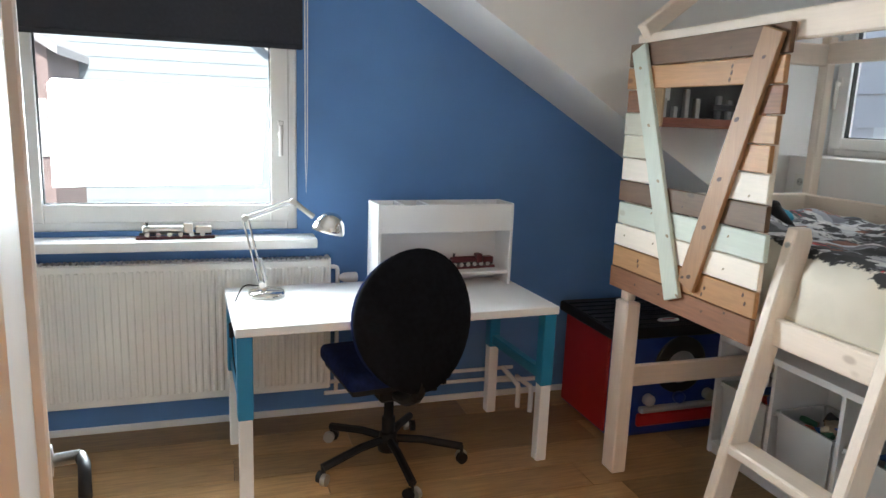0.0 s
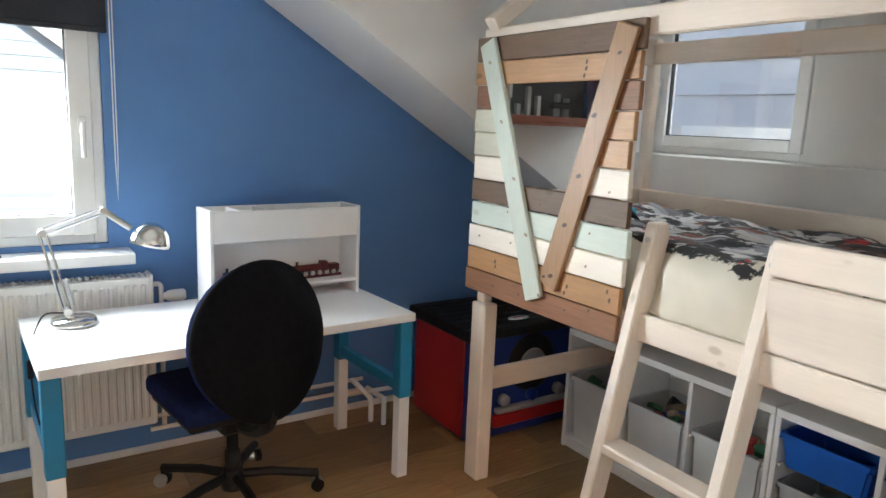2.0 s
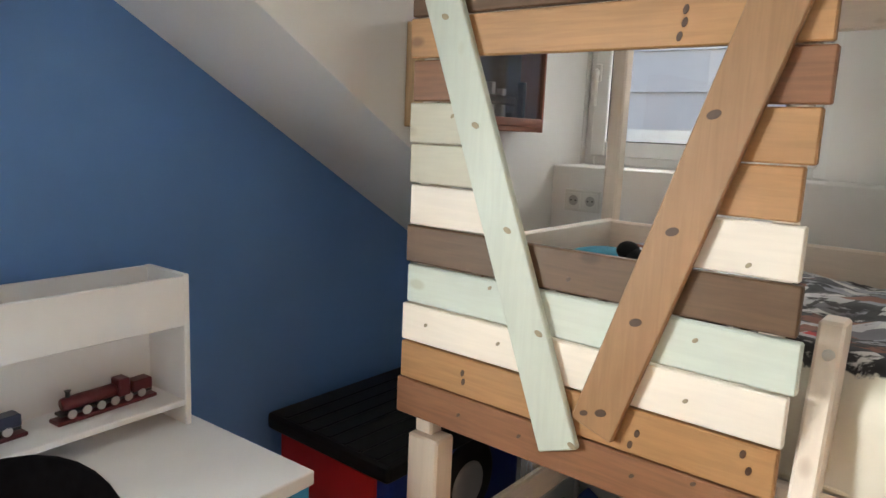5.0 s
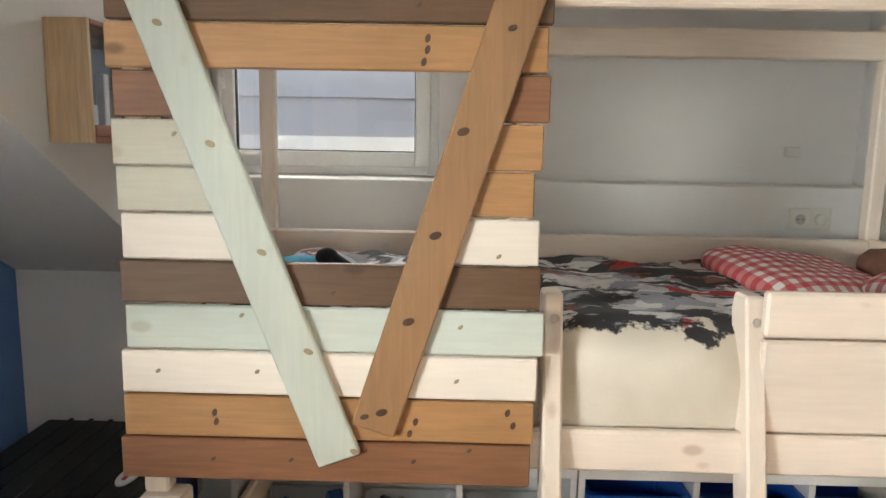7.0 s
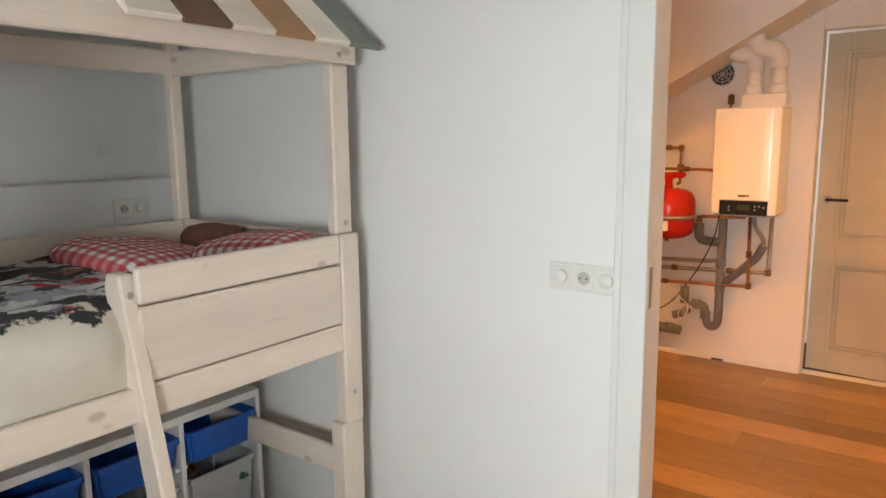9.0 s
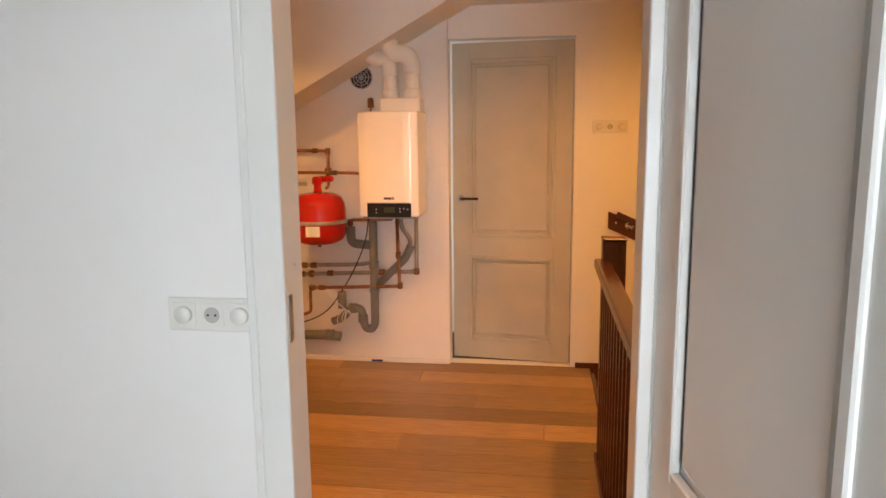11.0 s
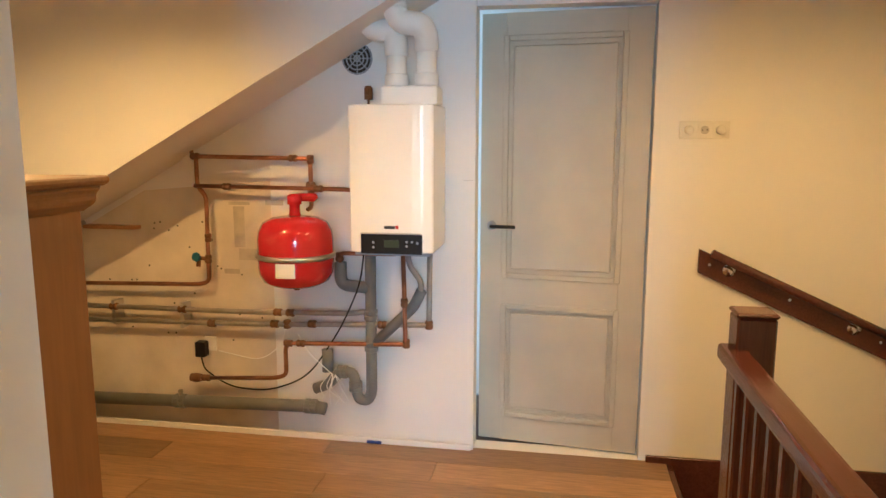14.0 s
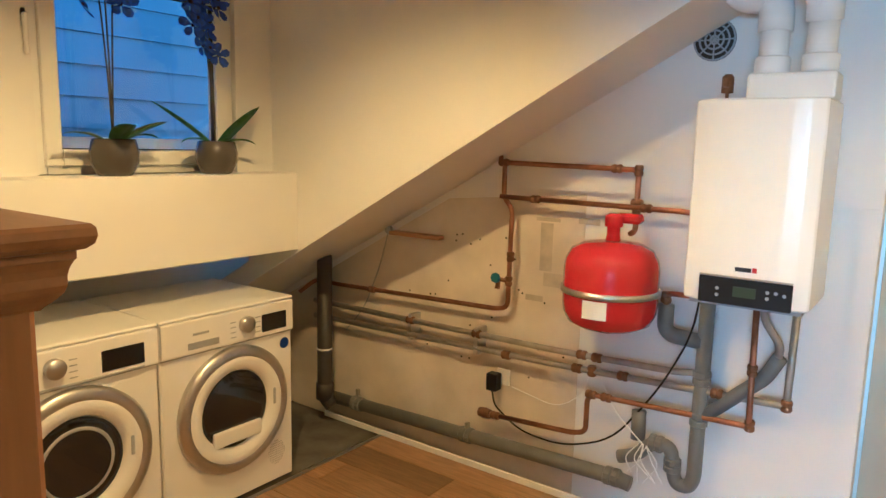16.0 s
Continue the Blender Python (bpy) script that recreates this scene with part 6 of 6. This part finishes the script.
for o_, z in ((0.05, 1.508), (0.12, 1.510), (0.30, 1.514), (0.44, 1.518), (0.50, 1.522), (0.50, 1.527), (0.54, 1.531), (0.62, 1.535), (0.66, 1.536), (0.66, 1.540), (0.80, 1.541), (0.95, 1.544), (1.0, 1.548), (0.98, 1.552), (0.90, 1.554)):
    xa, xb, ya = UX0 - o_ * 0.030, UX1 + o_ * 0.030, UY0 - o_ * 0.018
    rings.append([b.verts.new(p) for p in ((xa, UY1, z), (xa, ya, z), (xb, ya, z), (xb, UY1, z))])
for p, q in zip(rings, rings[1:]):
    for k in range(4):
        b.faces.new((p[k], p[(k + 1) % 4], q[(k + 1) % 4], q[k]))
b.faces.new(rings[-1])
b.faces.new(rings[0][::-1])
bmesh.ops.recalc_face_normals(b, faces=b.faces[:])
part("cornice", b, PINE_X, CUP)

# ---- orchids ----
POT = mat("dark_grey_glazed_pot", (0.075, 0.068, 0.065), 0.25, vary=0.1, bump=0.0, coat=0.3)
LEAF = mat("orchid_leaf", (0.06, 0.15, 0.035), 0.4, vary=0.2, scale=14, bump=0.05)
LEAF_Y = mat("orchid_leaf_yellowing", (0.16, 0.20, 0.05), 0.4, vary=0.25, scale=14, bump=0.05)
STEM = mat("orchid_stem", (0.06, 0.055, 0.035), 0.6, vary=0.2, scale=30)
PETAL = mat("blue_petal", (0.025, 0.09, 0.62), 0.6, vary=0.35, scale=60, bump=0.0)
LIP = mat("dark_petal_lip", (0.03, 0.012, 0.10), 0.6, vary=0.2, scale=60)


def leaf_mesh(length, width, bend_, m):
    b = bmesh.new()
    n_ = 10
    rows_ = []
    for i in range(n_ + 1):
        t = i / n_
        w = 1.35 * width * math.sin(math.pi * min(1, 0.12 + t * 0.88)) ** 0.7
        x, z = length * t, length * (0.75 * t - bend_ * t * t)
        rows_.append([b.verts.new((x, -w, z + 0.35 * w)), b.verts.new((x, 0, z)), b.verts.new((x, w, z + 0.35 * w))])
    for p, q in zip(rows_, rows_[1:]):
        for k in (0, 1):
            b.faces.new((p[k], q[k], q[k + 1], p[k + 1]))
    bmesh.ops.solidify(b, geom=b.faces[:], thickness=0.0025)
    bmesh.ops.transform(b, matrix=m, verts=b.verts)
    return b


def orchid(at, leaves, stems, seed, label):
    o = thing("orchid", at, label, "potted plant", "orchids on the window ledge")
    part("pot", lathe([(0.0, 0), (0.060, 0), (0.072, 0.013), (0.090, 0.055), (0.092, 0.092), (0.081, 0.140), (0.075, 0.145), (0.070, 0.140), (0.076, 0.11), (0.0, 0.11)], 32, cap=False), POT, o, "rounded dark grey pot", True)
    for rz, ln, wd, bd, ml in leaves:
        part("leaf", leaf_mesh(ln * 1.15, wd, bd, pose(0, 0, 0.105, 0, 0, rz)), ml, o, "", True)
    rnd_ = random.Random(seed)
    for (x1, y1, z1) in stems:
        st = part("flower_stem", tube([(0.005, 0.0, 0.10), (x1 * 0.25, y1 * 0.2, z1 * 0.45), (x1 * 0.6, y1 * 0.6, z1 * 0.8), (x1, y1, z1)], 0.0035, 8, bend=0.08), STEM, o, "thin brown flower stem", True)
        for k in range(8):
            c = Vector((x1 - 0.02, y1 + rnd_.uniform(-0.07, 0.07), z1 - 0.02 + rnd_.uniform(-0.13, 0.09)))
            m = Matrix.Translation(c) @ Euler((rnd_.uniform(-0.5, 0.5), -1.35 + rnd_.uniform(-0.5, 0.5), rnd_.uniform(-0.7, 0.7))).to_matrix().to_4x4()
            b = bmesh.new()
            for q in range(5):
                a = 2 * math.pi * q / 5
                ln = 0.050 if q % 2 == 0 else 0.058
                vs = [b.verts.new(m @ Vector((math.cos(a + da) * ln * f, math.sin(a + da) * ln * f, 0.010 * f * f))) for da, f in ((0, 0.08), (-0.55, 0.62), (-0.32, 0.96), (0, 1.05), (0.32, 0.96), (0.55, 0.62))]
                b.faces.new(vs)
            fl = part("flower", b, PETAL, st, "blue orchid flower")
            part("lip", lathe([(0.0, 0.012), (0.007, 0.008), (0.008, 0.002)], 8, m, cap=False), LIP, fl)
    return o


orchid((3.415, -1.33, 1.4505), [(170, 0.20, 0.030, 0.35, LEAF), (-95, 0.20, 0.028, 0.25, LEAF_Y), (-120, 0.17, 0.026, 0.2, LEAF), (-80, 0.19, 0.020, 0.55, LEAF), (95, 0.18, 0.016, 0.5, LEAF_Y)],
       [(0.0, -0.03, 0.80), (-0.01, 0.02, 0.83), (0.01, 0.04, 0.78)], 1, "blue orchid in a dark grey pot on the window ledge")
orchid((3.415, -1.80, 1.4505), [(80, 0.25, 0.026, 0.05, LEAF), (-82, 0.24, 0.032, 0.0, LEAF), (-100, 0.17, 0.018, 0.62, LEAF), (100, 0.18, 0.016, 0.62, LEAF), (180, 0.10, 0.02, 0.3, LEAF)],
       [(0.0, 0.06, 0.66), (0.01, 0.03, 0.70)], 2, "second blue orchid in a dark grey pot with long leaves")

# ---- outside ----
structure("ground", box(-80, 90, -80, 120, -3.2, -3.0), mat("paving", (0.30, 0.29, 0.27), 0.9, vary=0.15, scale=0.6, bump=0.2, bscale=4))
SIDING = mat("grey_siding", (0.70, 0.65, 0.62), 0.6, vary=0.04, scale=3, bump=0.02)
NB = thing("neighbour_house", (0, 0, 0), "grey clapboard wall of the neighbouring house", "house")
part("house_wall", box(5.75, 6.2, -7, 18, -3.0, 5.2), SIDING, NB)
for i in range(14):
    z = 0.4 + i * 0.30
    b = prism([(5.735, z), (5.7, z), (5.725, z + 0.298), (5.735, z + 0.298)], 1, -6.5, 18.0)
    part("siding_board", b, SIDING, NB)
HOUSE_BLUE = mat("pale_blue_siding", (0.33, 0.39, 0.43), 0.7, vary=0.05, scale=1.5, bump=0.02)
HOUSE_RED = mat("dark_red_brick", (0.25, 0.19, 0.185), 0.8, vary=0.15, scale=4, bump=0.1)
ROOF_T = mat("grey_roof_tiles", (0.38, 0.38, 0.39), 0.8, vary=0.15, scale=5, bump=0.2)
# separate slab added before the neighbour's wall, in darker and bluer siding
SIDING_BLUE = mat("slate_blue_siding", (0.20, 0.27, 0.38), 0.6, vary=0.06, scale=3, bump=0.02)
NB2 = thing("neighbour_wall_landing", (0, 0, 0), "slate blue clapboard wall facing the landing window", "house")
part("house_wall", box(5.50, 5.69, -7, 0.3, -3.0, 5.2), SIDING_BLUE, NB2)
for i in range(20):
    z = 0.4 + i * 0.21
    part("siding_board", prism([(5.495, z), (5.465, z), (5.485, z + 0.208), (5.495, z + 0.208)], 1, -6.5, 0.3), SIDING_BLUE, NB2)
H1 = thing("far_house", (-0.40, 0, -0.55), "pale blue clapboard house seen through the window", "house")
part("house_wall", prism([(-3.2, -3), (3.6, -3), (3.6, 2.0), (0.6, 4.2), (-3.2, 4.2)], 1, 17.0, 24.0), HOUSE_BLUE, H1)
part("roof", prism([(3.9, 1.75), (3.9, 1.95), (0.6, 4.45), (0.6, 4.22)], 1, 16.8, 24.2), ROOF_T, H1)
for i in range(24):
    z = -2.8 + i * 0.28
    part("siding_board", prism([(16.985, z), (16.972, z), (16.985, z + 0.27)], 0, -3.2, 3.5 if z < 2.0 else 3.5 - (z - 1.95) * 1.36), HOUSE_BLUE, H1)
w = part("house_window", box(0.05, 0.75, 16.88, 16.96, 1.55, 2.6, 0.01), WHITE_PVC, H1, "white-framed small window")
part("pane", box(0.30, 0.56, 16.865, 16.882, 1.68, 2.48), DARK_HOLE, w)
H2 = thing("brick_shed", (0, 0, 0), "dark red gabled building seen through the window", "house")
part("house_wall", prism([(-9, -3), (-2.6, -3), (-2.6, 2.5), (-4.4, 3.6), (-9, 1.5)], 1, 14.0, 18.0), HOUSE_RED, H2)
part("roof", prism([(-2.4, 2.35), (-2.4, 2.5), (-4.4, 3.8), (-9.2, 1.6), (-9.2, 1.45), (-4.4, 3.62)], 1, 13.8, 18.2), ROOF_T, H2)
part("house_window", box(-3.1, -2.65, 13.93, 14.0, 0.6, 1.6, 0.01), WHITE_PVC, H2)

structure("floor_screed", box(3.172, 4.2, BACK_Y, DOOR_Y0, -0.0118, -0.004), SCREED)
structure("floor_edge_strip", box(3.151, 3.171, BACK_Y, DOOR_Y0, -0.011, 0.003, 0.002), STEEL)

# ---- floor boards, last ----
FLOOR = tagged(new("floor", None), "oiled oak plank floor", kind="structure")
rnd = random.Random(8)
PW = 0.204
row = 0
yy = BACK_Y
plank_meshes = {}
while yy < BLUE_Y - 0.01:
    y1 = min(yy + PW, BLUE_Y)
    lo = -0.05 if yy < -0.10 else LEFT_X
    x = lo - rnd.uniform(0.0, 1.6) * (0 if row % 4 == 0 else 1)
    end = 3.15 if yy < -0.10 else 4.2
    while x < end:
        ln = rnd.choice((1.45, 1.75, 2.05))
        a, c = max(x, lo), min(x + ln, end)
        if c - a > 0.03:
            key = (round(c - a, 3), round(y1 - yy, 3))
            if key not in plank_meshes:
                b = box(0, key[0] - 0.0025, 0, key[1] - 0.0025, -0.012, 0.0, 0.0012)
                me = bpy.data.meshes.new("floor_plank")
                b.to_mesh(me)
                b.free()
                me.materials.append(FLOOR_WOOD)
                plank_meshes[key] = me
            ob = new("floor_plank", plank_meshes[key])
            ob.parent = FLOOR
            ob.location = (a, yy, 0)
        x += ln
    yy += PW
    row += 1
